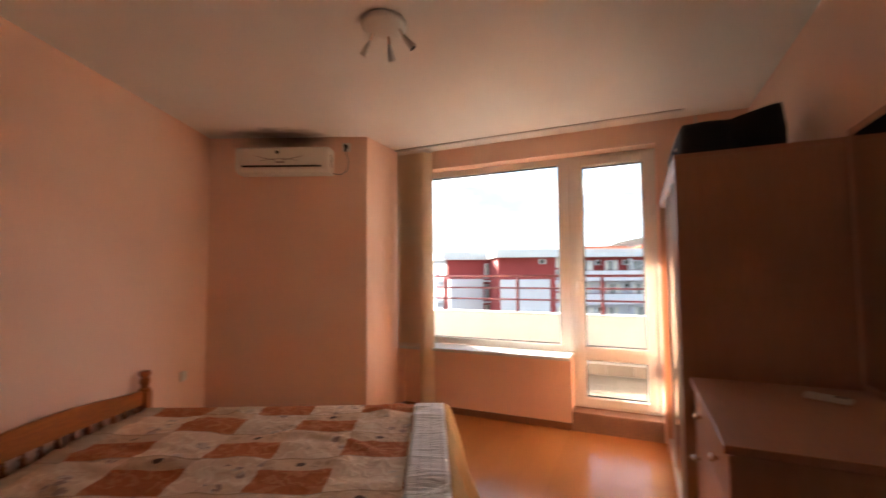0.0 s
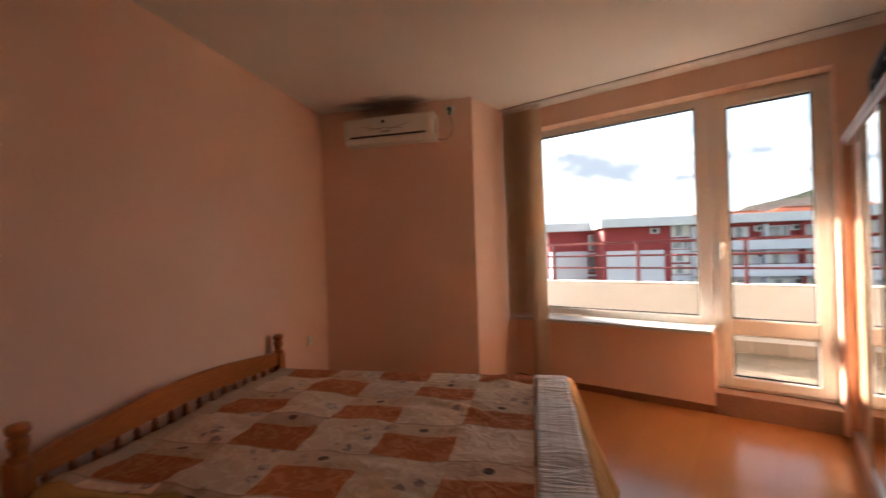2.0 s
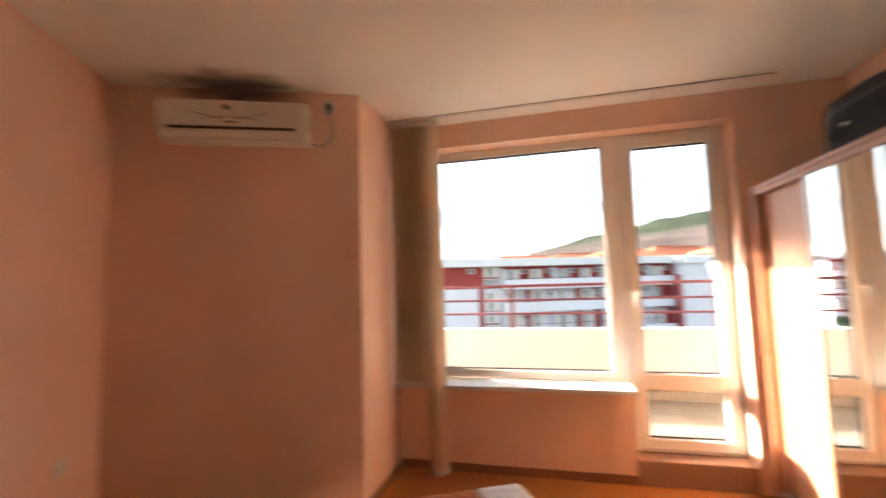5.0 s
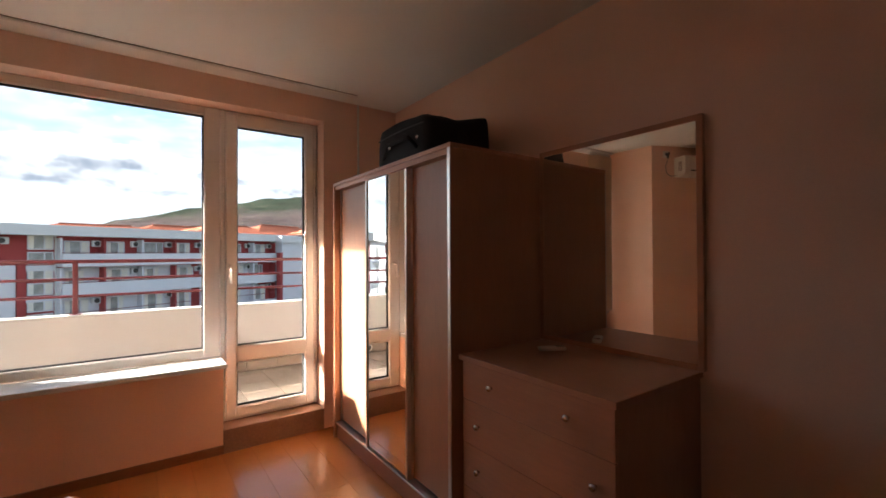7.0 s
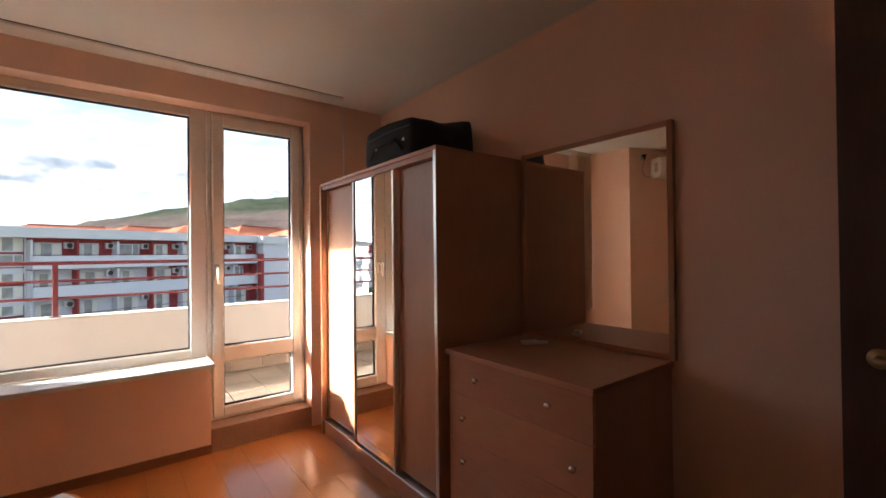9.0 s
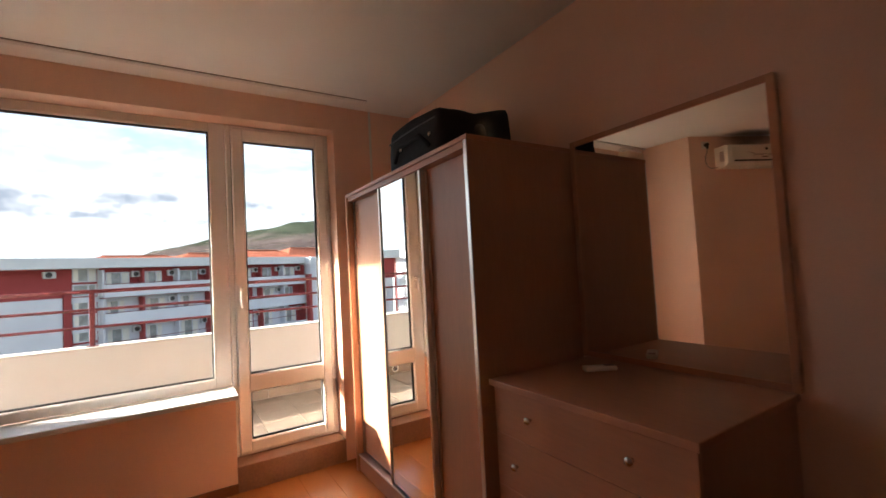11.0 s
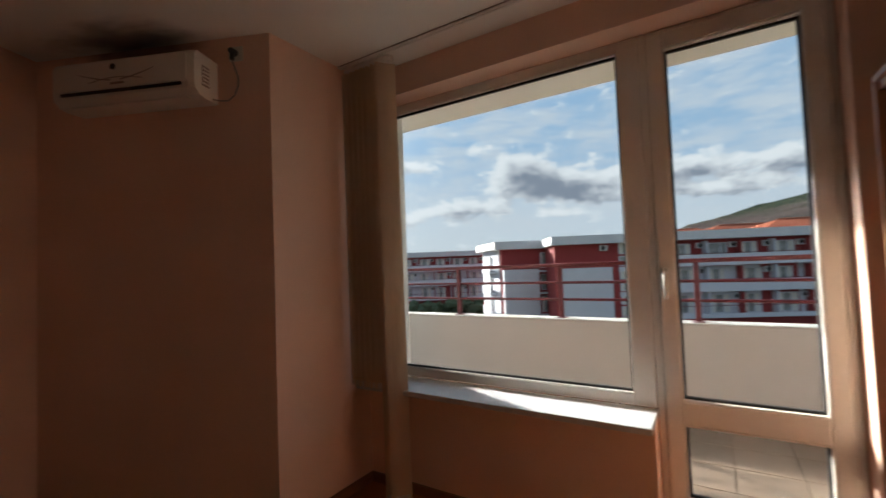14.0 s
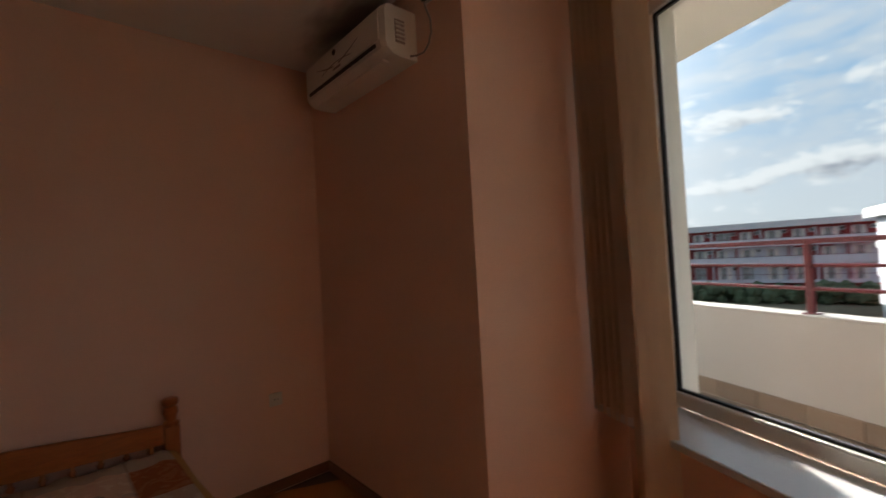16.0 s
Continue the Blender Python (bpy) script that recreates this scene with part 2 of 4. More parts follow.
    white = mix(math_node("MULTIPLY", stitch, 0.35), mix(ruche.outputs["Fac"], (0.95, 0.94, 0.92), (0.84, 0.82, 0.80)), (0.55, 0.51, 0.49))
    band = math_node("GREATER_THAN", u, 1.92)
    edge = math_node("GREATER_THAN", u, 2.12)
    side = math_node("MAXIMUM", math_node("LESS_THAN", v, -0.04), math_node("GREATER_THAN", v, 1.58))
    colour = mix(band, patch, white)
    colour = mix(math_node("MAXIMUM", edge, side), colour, (0.62, 0.36, 0.13))
    l.new(colour, b.inputs["Base Color"])
    bp = n.new("ShaderNodeBump")
    bp.inputs["Strength"].default_value, bp.inputs["Distance"].default_value = 0.7, 0.016
    puff = math_node("ADD", math_node("MULTIPLY", leafy.outputs["Fac"], 0.8), math_node("MULTIPLY", seam, -0.8))
    gather = math_node("ADD", math_node("MULTIPLY", ruche.outputs["Fac"], 1.6), math_node("MULTIPLY", stitch, -0.7))
    relief = n.new("ShaderNodeMix")
    l.new(band, relief.inputs["Factor"])
    l.new(puff, relief.inputs["A"])
    l.new(gather, relief.inputs["B"])
    l.new(relief.outputs["Result"], bp.inputs["Height"])
    l.new(bp.outputs["Normal"], b.inputs["Normal"])
    return m


def translucent(m, colour, share):
    """Lets light through a cloth."""
    n, l = m.node_tree.nodes, m.node_tree.links
    t, x = n.new("ShaderNodeBsdfTranslucent"), n.new("ShaderNodeMixShader")
    t.inputs["Color"].default_value = (*colour, 1)
    x.inputs[0].default_value = share
    l.new(n["Principled BSDF"].outputs[0], x.inputs[1])
    l.new(t.outputs[0], x.inputs[2])
    l.new(x.outputs[0], n["Material Output"].inputs["Surface"])


PEACH = (0.89, 0.612, 0.465)
M = {
    "wall": material("peach_wall_paint", PEACH, 0.75, vary=0.05, scale=2.0, fine=180, bump=0.12),
    "ceiling": material("ceiling_paint", (0.88, 0.84, 0.78), 0.85, vary=0.04, scale=1.5, fine=150, bump=0.08),
    "plank": material("oak_laminate", (0.43, 0.175, 0.048), 0.22, vary=0.035, scale=3.0, fine=40, bump=0.03, stretch=(1, 9, 1), island=True),
    "subfloor": material("subfloor", (0.10, 0.05, 0.02), 0.7),
    "skirting": material("skirting_wood", (0.24, 0.10, 0.04), 0.4, vary=0.2, stretch=(1, 1, 8)),
    "pvc": material("white_plastic_frame", (0.88, 0.86, 0.80), 0.32, vary=0.03, scale=3, bump=0.0),
    "gasket": material("black_rubber", (0.02, 0.02, 0.02), 0.6),
    "sill": material("white_sill_board", (0.66, 0.66, 0.65), 0.3, vary=0.05, fine=90, bump=0.02),
    "step": material("brown_step_tile", (0.30, 0.17, 0.11), 0.45, vary=0.2, scale=9, fine=60, bump=0.1),
    "glass": glass_material(),
    "mirror": mirror_material(),
    "alu": material("brushed_aluminium", (0.70, 0.68, 0.64), 0.3, 1.0, vary=0.05, bump=0.0),
    "chrome": material("satin_nickel", (0.72, 0.68, 0.62), 0.22, 1.0, vary=0.04, bump=0.0),
    "brass": material("aged_brass", (0.34, 0.22, 0.11), 0.4, 1.0, vary=0.1, bump=0.0),
    "laminate": material("alder_laminate", (0.49, 0.25, 0.14), 0.40, vary=0.09, scale=2.2, fine=28, bump=0.02, stretch=(3, 3, 0.35)),
    "laminate_h": material("alder_laminate_across", (0.49, 0.235, 0.13), 0.40, vary=0.09, scale=2.2, fine=28, bump=0.02, stretch=(3, 0.35, 3)),
    "pine": material("varnished_pine", (0.41, 0.125, 0.024), 0.3, vary=0.28, scale=5, fine=26, bump=0.05, stretch=(3, 0.5, 3), coat=0.3),
    "pine_turned": material("turned_pine", (0.38, 0.115, 0.02), 0.3, vary=0.28, scale=5, fine=26, bump=0.05, stretch=(4, 4, 0.6), coat=0.3),
    "mattress": material("mattress_ticking", (0.66, 0.60, 0.52), 0.9, vary=0.1),
    "quilt": quilt_material(),
    "blind": material("beige_blind_fabric", (0.80, 0.64, 0.48), 0.85, vary=0.1, scale=8, fine=220, bump=0.2, stretch=(4, 4, 1)),
    "ac": material("white_abs", (0.82, 0.78, 0.70), 0.35, vary=0.03, bump=0.0),
    "ac_mark": material("grey_print", (0.32, 0.24, 0.20), 0.5, vary=0.05),
    "dark": material("black_plastic", (0.018, 0.016, 0.016), 0.45, vary=0.2),
    "bag": material("black_bag_cloth", (0.009, 0.009, 0.010), 0.8, vary=0.35, scale=12, fine=240, bump=0.5),
    "socket": material("white_socket", (0.78, 0.74, 0.66), 0.35, vary=0.03, bump=0.0),
    "lamp": material("white_enamel", (0.78, 0.74, 0.68), 0.3, vary=0.04, bump=0.0),
    "door": material("dark_wenge_door", (0.055, 0.026, 0.016), 0.45, vary=0.3, scale=3, fine=40, bump=0.05, stretch=(4, 4, 0.4)),
    "render": material("cream_render", (0.46, 0.45, 0.43), 0.85, vary=0.06, scale=2.5, fine=120, bump=0.25),
    "outer": material("outside_wall_render", (0.36, 0.35, 0.33), 0.85, vary=0.06, scale=2.5, fine=120, bump=0.25),
    "soffit": material("soffit_paint", (0.78, 0.75, 0.68), 0.85, vary=0.04, scale=2, fine=90, bump=0.1),
    "tile": material("beige_floor_tile", (0.23, 0.175, 0.13), 0.5, vary=0.14, scale=8, fine=70, bump=0.12, island=True),
    "grout": material("grey_grout", (0.20, 0.155, 0.12), 0.9),
    "rail": material("red_rail_paint", (0.12, 0.017, 0.022), 0.4, vary=0.12, fine=80, bump=0.05),
    "red": material("red_facade_render", (0.25, 0.035, 0.035), 0.85, vary=0.12, scale=0.7, fine=20, bump=0.1),
    "white": material("white_facade_render", (0.52, 0.53, 0.58), 0.85, vary=0.08, scale=0.6, fine=20, bump=0.1),
    "fascia": material("grey_white_fascia", (0.52, 0.53, 0.55), 0.7, vary=0.08, scale=0.8, fine=15, bump=0.05),
    "dark_glass": material("facade_glass", (0.24, 0.25, 0.25), 0.15, vary=0.5, scale=0.8, fine=2, bump=0.0),
    "curtain": material("pale_curtain", (0.62, 0.60, 0.55), 0.9, vary=0.2, stretch=(4, 4, 0.4)),
    "roof_tile": material("orange_roof_tile", (0.30, 0.105, 0.065), 0.8, vary=0.22, scale=0.5, fine=5, bump=0.6, spec=0.0),
    "roof_grey": material("flat_roof_felt", (0.30, 0.30, 0.30), 0.9, vary=0.15),
    "hill": material("scrub_hillside", (0.034, 0.034, 0.027), 0.95, vary=0.6, scale=0.012, fine=0.09, bump=0.0, spec=0.0),
    "ground": material("dry_ground", (0.13, 0.12, 0.085), 0.95, vary=0.3, scale=0.05, fine=0.8, bump=0.1, spec=0.0),
    "hedge": material("hedge_leaves", (0.05, 0.075, 0.035), 0.8, vary=0.4, scale=1.0, fine=8, bump=0.3),
}


# ---------------------------------------------------------------- mesh helpers
def box(bm, x0, x1, y0, y1, z0, z1, bev=0.0, seg=1):
    r = bmesh.ops.create_cube(bm, size=1.0)
    vs = r["verts"]
    for v in vs:
        v.co = Vector(((x0 + x1) / 2 + v.co.x * (x1 - x0), (y0 + y1) / 2 + v.co.y * (y1 - y0), (z0 + z1) / 2 + v.co.z * (z1 - z0)))
    if bev:
        es = list({e for v in vs for e in v.link_edges})
        bmesh.ops.bevel(bm, geom=es, offset=bev, segments=seg, affect="EDGES", profile=0.5)
    return bm


def boxed(*a, **k):
    return box(bmesh.new(), *a, **k)


def ring(bm, c, r, axis_x, axis_y, seg):
    return [bm.verts.new(c + axis_x * (r * math.cos(2 * math.pi * i / seg)) + axis_y * (r * math.sin(2 * math.pi * i / seg))) for i in range(seg)]


def skin(bm, rings, caps=True):
    for a, b in zip(rings, rings[1:]):
        k = len(a)
        for i in range(k):
            bm.faces.new((a[i], a[(i + 1) % k], b[(i + 1) % k], b[i]))
    if caps:
        bm.faces.new(list(reversed(rings[0])))
        bm.faces.new(rings[-1])


def tube(bm, pts, radii, seg=10):
    """A round bar through the points, with a radius each."""
    pts = [Vector(p) for p in pts]
    if not isinstance(radii, (list, tuple)):
        radii = [radii] * len(pts)
    rings, up = [], None
    for i, p in enumerate(pts):
        d = (pts[min(i + 1, len(pts) - 1)] - pts[max(i - 1, 0)]).normalized()
        if up is None:
            up = d.orthogonal().normalized()
        up = (up - d * up.dot(d)).normalized()
        rings.append(ring(bm, p, radii[i], up, d.cross(up), seg))
    skin(bm, rings)
    return bm


def lathe(bm, profile, at=(0, 0, 0), seg=14):
    """Turned about z: (radius, height) pairs."""
    at = Vector(at)
    rings = [ring(bm, at + Vector((0, 0, z)), max(r, 0.0005), Vector((1, 0, 0)), Vector((0, 1, 0)), seg) for r, z in profile]
    skin(bm, rings)
    return bm


def part(name, bm, mat, parent=None, label="", smooth=False):
    """Links a bmesh as one mesh object under a thing or a part."""
    bmesh.ops.recalc_face_normals(bm, faces=bm.faces)
    me = bpy.data.meshes.new(name)
    bm.to_mesh(me)
    bm.free()
    me.materials.append(M[mat])
    if smooth:
        for p in me.polygons:
            p.use_smooth = True
    ob = new(name, me)
    ob.parent = parent
    if label:
        ob["label"] = label
    return ob


def thing(name, m, label, category, group="", kind=""):
    ob = new(name)
    ob.empty_display_size = 0.1
    ob.matrix_world = m
    return tagged(ob, label, category, group, kind)


def structure(name, bm, mat, label, category="wall"):
    return tagged(part(name, bm, mat), label, category, kind="structure")


# ---------------------------------------------------------------- the room's plan
CEIL = 2.7
WALL_Y, OUT_Y = 5.37, 5.70          # window wall, inner and outer face
RIGHT_X, BACK_Y = 3.46, 1.18
COL = Vector((0.335, 4.655))        # edge of the pier by the window
CORNER = Vector((-1.033, 4.055))    # where the slanting walls meet
AC_ANGLE = math.degrees(math.atan2(COL.y - CORNER.y, COL.x - CORNER.x))
LEFT_ANGLE = 25.0                   # slant of the bed wall from the y axis
left_dir = Vector((math.sin(radians(LEFT_ANGLE)), -math.cos(radians(LEFT_ANGLE))))
left_len = (CORNER.y - BACK_Y) / -left_dir.y
BACK_LEFT = CORNER + left_dir * left_len


def prism(pts, z0, z1):
    bm = bmesh.new()
    lo = [bm.verts.new((p[0], p[1], z0)) for p in pts]
    hi = [bm.verts.new((p[0], p[1], z1)) for p in pts]
    k = len(pts)
    for i in range(k):
        bm.faces.new((lo[i], lo[(i + 1) % k], hi[(i + 1) % k], hi[i]))
    bm.faces.new(list(reversed(lo)))
    bm.faces.new(hi)
    return bm


def build_shell():
    # bed wall and pier, each with its thickness
    n = Vector((left_dir.y, -left_dir.x))
    a, b = CORNER, BACK_LEFT + left_dir * 0.3
    structure("wall_west", prism([a, b, b + n * 0.25, a + n * 0.25 - left_dir * 0.25], -0.15, CEIL + 0.2), "wall", "peach painted plaster wall behind the bed")
    d = (COL - CORNER).normalized()
    m = Vector((-d.y, d.x))
    pier = structure("wall_northwest", prism([CORNER, COL, (COL.x, WALL_Y - 0.002), (COL.x, OUT_Y), (COL.x - 0.3, OUT_Y), CORNER + m * 0.9 - d * 0.25, CORNER - d * 0.25 + m * 0.2], -0.15, CEIL + 0.2), "wall_ac", "peach painted slanting wall with dark smudge under ceiling")
    # window wall: parts round the opening
    bm = bmesh.new()
    R, DL = 2.787, 2.05
    box(bm, COL.x, DL, WALL_Y, 5.595, -0.15, 0.63)
    box(bm, COL.x, DL, 5.595, OUT_Y, -0.15, 0.50)
    box(bm, R, RIGHT_X + 0.2, WALL_Y, OUT_Y, -0.15, CEIL + 0.2)
    box(bm, COL.x, R, WALL_Y, OUT_Y, 2.51, CEIL + 0.2)
    structure("wall_north", bm, "wall", "peach painted wall round the balcony window")
    structure("wall_east", boxed(RIGHT_X, RIGHT_X + 0.2, BACK_Y - 0.2, WALL_Y, -0.15, CEIL + 0.2), "wall", "peach painted wall behind wardrobe and chest")
    # back wall with the doorway, and the passage behind it
    bm = bmesh.new()
    box(bm, BACK_LEFT.x - 0.1, 2.10, BACK_Y - 0.15, BACK_Y, -0.15, CEIL + 0.2)
    box(bm, 3.06, RIGHT_X, BACK_Y - 0.15, BACK_Y, -0.15, CEIL + 0.2)
    box(bm, 2.10, 3.06, BACK_Y - 0.15, BACK_Y, 2.13, CEIL + 0.2)
    structure("wall_south", bm, "wall", "peach painted wall with the room's doorway")
    bm = bmesh.new()
    box(bm, 1.7, 1.85, -1.2, BACK_Y - 0.15, -0.15, CEIL + 0.2)
    box(bm, 3.3, RIGHT_X, -1.2, BACK_Y - 0.2, -0.15, CEIL + 0.2)
    box(bm, 1.7, RIGHT_X, -1.35, -1.2, -0.15, CEIL + 0.2)
    structure("wall_passage", bm, "wall", "peach painted walls of the dim passage")
    hall = [(1.6, -1.4), (3.6, -1.4), (3.6, OUT_Y), (COL.x - 0.2, OUT_Y), (CORNER.x - 0.4, CORNER.y + 0.5), (CORNER.x - 0.4, CORNER.y), (BACK_LEFT.x - 0.4, BACK_Y - 0.2), (1.6, BACK_Y - 0.2)]
    structure("ceiling", prism(hall, CEIL, CEIL + 0.15), "ceiling", "plain off-white painted ceiling with sooty smudge", "ceiling")


translucent(M["blind"], (0.78, 0.64, 0.48), 0.55)
M["wall_ac"] = material("peach_wall_paint_sooty", PEACH, 0.75, vary=0.05, scale=2.0, fine=180, bump=0.12)
smudge = COL + (CORNER - COL) * 0.52
stained(M["wall_ac"], (smudge.x, smudge.y, 2.69), (0.5, 0.3, 0.16), AC_ANGLE, (0.10, 0.055, 0.045))
stained(M["ceiling"], (smudge.x + 0.04, smudge.y - 0.09, 2.7), (0.48, 0.20, 0.3), AC_ANGLE, (0.13, 0.08, 0.065))
build_shell()


def build_skirting():
    bm = bmesh.new()
    for p, q in ((CORNER, BACK_LEFT), (COL, CORNER)):
        d = (q - p).normalized()
        n = Vector((-d.y, d.x))
        vs = []
        for z in (0.0, 0.06):
            vs.append([bm.verts.new((*(p + n * o + d * e), z)) for o, e in ((0, 0), (0, (q - p).length), (0.014, (q - p).length), (0.014, 0))])
        skin(bm, vs)
    box(bm, COL.x, COL.x + 0.014, COL.y, WALL_Y, 0.0, 0.06)
    box(bm, COL.x + 0.014, 2.05, WALL_Y - 0.014, WALL_Y, 0.0, 0.06)
    box(bm, RIGHT_X - 0.014, RIGHT_X, BACK_Y, 2.68, 0.0, 0.06)
    tagged(part("baseboard", bm, "skirting"), "narrow brown wooden skirting along the walls", "baseboard", kind="structure")


build_skirting()


# ---------------------------------------------------------------- balcony window and door
def frame_bars(x0, x1, z0, z1, w, y0, y1, bev=0.006):
    """Four mitre-less bars round a rectangle's inside edge."""
    bm = bmesh.new()
    box(bm, x0, x0 + w, y0, y1, z0, z1, bev)
    box(bm, x1 - w, x1, y0, y1, z0, z1, bev)
    box(bm, x0 + w, x1 - w, y0 + 0.001, y1 - 0.001, z0, z0 + w, bev)
    box(bm, x0 + w, x1 - w, y0 + 0.001, y1 - 0.001, z1 - w, z1, bev)
    return bm


def build_window():
    w = thing("window_1", pose(0, 0, 0), "large fixed balcony window in white plastic frame", "window", kind="structure")
    bm = bmesh.new()
    box(bm, 0.336, 0.455, 5.525, 5.595, 0.665, 2.509, 0.005)
    box(bm, 1.948, 2.048, 5.525, 5.595, 0.665, 2.509, 0.005)
    box(bm, 0.455, 1.948, 5.526, 5.594, 0.665, 0.723, 0.005)
    box(bm, 0.455, 1.948, 5.526, 5.594, 2.450, 2.509, 0.005)
    part("window_frame", bm, "pvc", w)
    pane = part("pane", boxed(0.448, 1.955, 5.570, 5.576, 0.716, 2.457), "glass", w)
    pane.visible_shadow = False
    part("gasket", frame_bars(0.454, 1.949, 0.722, 2.451, 0.016, 5.548, 5.566, 0.0), "gasket", w)
    part("glazing_bead", frame_bars(0.4555, 1.9475, 0.7235, 2.4495, 0.004, 5.524, 5.547, 0.001), "pvc", w)
    bm = bmesh.new()
    box(bm, COL.x + 0.001, 2.056, 5.235, 5.525, 0.632, 0.663, 0.006, 2)
    part("window_sill", bm, "sill", w, "white window board catching the sun")
    part("outer_sill", boxed(0.433, 2.049, 5.596, 5.76, 0.502, 0.520, 0.004), "fascia", w)
    return w


def build_outer_reveal():
    bm = bmesh.new()
    box(bm, COL.x + 0.001, 0.431, 5.596, OUT_Y, 0.503, 2.502)
    box(bm, 2.778, 2.786, 5.598, OUT_Y, 0.177, 2.502)
    box(bm, COL.x + 0.001, 2.786, 5.598, OUT_Y, 2.502, 2.509)
    structure("outer_reveal", bm, "soffit", "white plastered outer reveal of the window", "reveal")


build_outer_reveal()


def build_balcony_door():
    d = thing("door_1", pose(0, 0, 0), "closed white plastic balcony door with two panes", "door", kind="structure")
    part("door_frame", frame_bars(2.052, 2.786, 0.170, 2.509, 0.034, 5.523, 5.597), "pvc", d)
    bm = bmesh.new()
    box(bm, 2.089, 2.159, 5.505, 5.585, 0.192, 2.484, 0.006)
    box(bm, 2.683, 2.753, 5.505, 5.585, 0.192, 2.484, 0.006)
    box(bm, 2.159, 2.683, 5.506, 5.584, 0.192, 0.262, 0.006)
    box(bm, 2.159, 2.683, 5.506, 5.584, 0.605, 0.718, 0.006)
    box(bm, 2.159, 2.683, 5.506, 5.584, 2.404, 2.484, 0.006)
    part("door_leaf", bm, "pvc", d)
    for z0, z1 in ((0.262, 0.605), (0.718, 2.404)):
        p = part("pane", boxed(2.152, 2.690, 5.562, 5.568, z0 - 0.007, z1 + 0.007), "glass", d)
        p.visible_shadow = False
        part("gasket", frame_bars(2.158, 2.684, z0 - 0.001, z1 + 0.001, 0.016, 5.540, 5.558, 0.0), "gasket", d)
        part("glazing_bead", frame_bars(2.1595, 2.6825, z0 + 0.0005, z1 - 0.0005, 0.004, 5.507, 5.539, 0.001), "pvc", d)
    bm = bmesh.new()
    box(bm, 2.105, 2.133, 5.493, 5.505, 1.235, 1.345, 0.004)
    tube(bm, [(2.119, 5.495, 1.32), (2.119, 5.460, 1.32), (2.119, 5.453, 1.30), (2.119, 5.453, 1.20)], [0.009, 0.009, 0.01, 0.008])
    part("door_handle", bm, "lamp", d, "white lever handle pointing down", True)
    for z in (0.5, 1.9):
        part("hinge", tube(bmesh.new(), [(2.757, 5.501, z), (2.757, 5.501, z + 0.09)], 0.009), "lamp", d)
    structure("step_1", boxed(2.05, 2.786, WALL_Y - 0.006, 5.523, -0.02, 0.166, 0.004), "step", "brown tiled step under the balcony door", "step")
    structure("threshold", boxed(2.05, 2.786, 5.523, OUT_Y, -0.02, 0.170), "step", "tiled threshold under the balcony door", "threshold")


build_window()
build_balcony_door()


def build_curtain_rail():
    r = thing("curtain_rail", pose(0, 5.194, CEIL), "slim white double curtain rail screwed to the ceiling", "curtain rail")
    # dark plate above the strips stands in for the rail's shadow gap
    part("groove", boxed(0.345, 2.99, -0.040, -0.008, -0.006, 0.0, 0.001), "ac_mark", r, "dark plate coloured as the rail's shadow gap")
    for y in (-0.041, -0.021):
        part("rail", boxed(0.345, 2.99, y, y + 0.014, -0.014, -0.006, 0.002), "lamp", r)
    for x in (0.343, 2.99):
        part("end_cap", boxed(x - 0.004, x + 0.004, -0.042, -0.006, -0.014, 0.0, 0.001), "lamp", r)
    return r


build_curtain_rail()


def build_blind():
    b = thing("vertical_blind", pose(0, 5.21, 0), "beige fabric vertical blind slats drawn aside", "blind")
    part("head_rail", boxed(0.352, 0.735, -0.02, 0.02, 2.645, 2.682, 0.003), "lamp", b)
    rnd = random.Random(4)
    xs = [0.402 + 0.0215 * i for i in range(10)] + [0.636, 0.662, 0.688]
    for i, x in enumerate(xs):
        long = i >= 10
        low = 0.03 if long else 0.675
        turn = radians(rnd.uniform(-5, 5) + (9 if i % 2 else -9) + (70 if long else 52))
        w, bow = 0.0635, 0.006
        bm = bmesh.new()
        cols = []
        for k in range(5):
            s = (k / 4 * 2 - 1) * w
            o = bow * (1 - (k / 2 - 1) ** 2)
            cols.append((x + s * math.cos(turn) - o * math.sin(turn), s * math.sin(turn) * 0.9 + o * math.cos(turn)))
        back = [(p[0] + 0.0009 * math.sin(turn), p[1] - 0.0009 * math.cos(turn)) for p in reversed(cols)]
        loop = cols + back
        rings = [[bm.verts.new((p[0] + (0.022 if long else 0.012) * (1 - z / 2.64), p[1], z)) for p in loop] for z in (low, 1.2, 2.645)]
        skin(bm, rings)
        sl = part("slat", bm, "blind", b)
        bm = boxed(-0.05, 0.05, -0.003, 0.003, 0.0, 0.03)
        wt = part("weight", bm, "lamp", sl)
        wt.matrix_basis = pose(x + (0.021 if long else 0.009), 0, low + 0.002, 0, 0, math.degrees(turn))
    tube_bm = tube(bmesh.new(), [(0.36, -0.03, 2.64), (0.363, -0.034, 1.6), (0.36, -0.032, 0.75)], 0.0022, 6)
    part("bead_chain", tube_bm, "lamp", b)


build_blind()


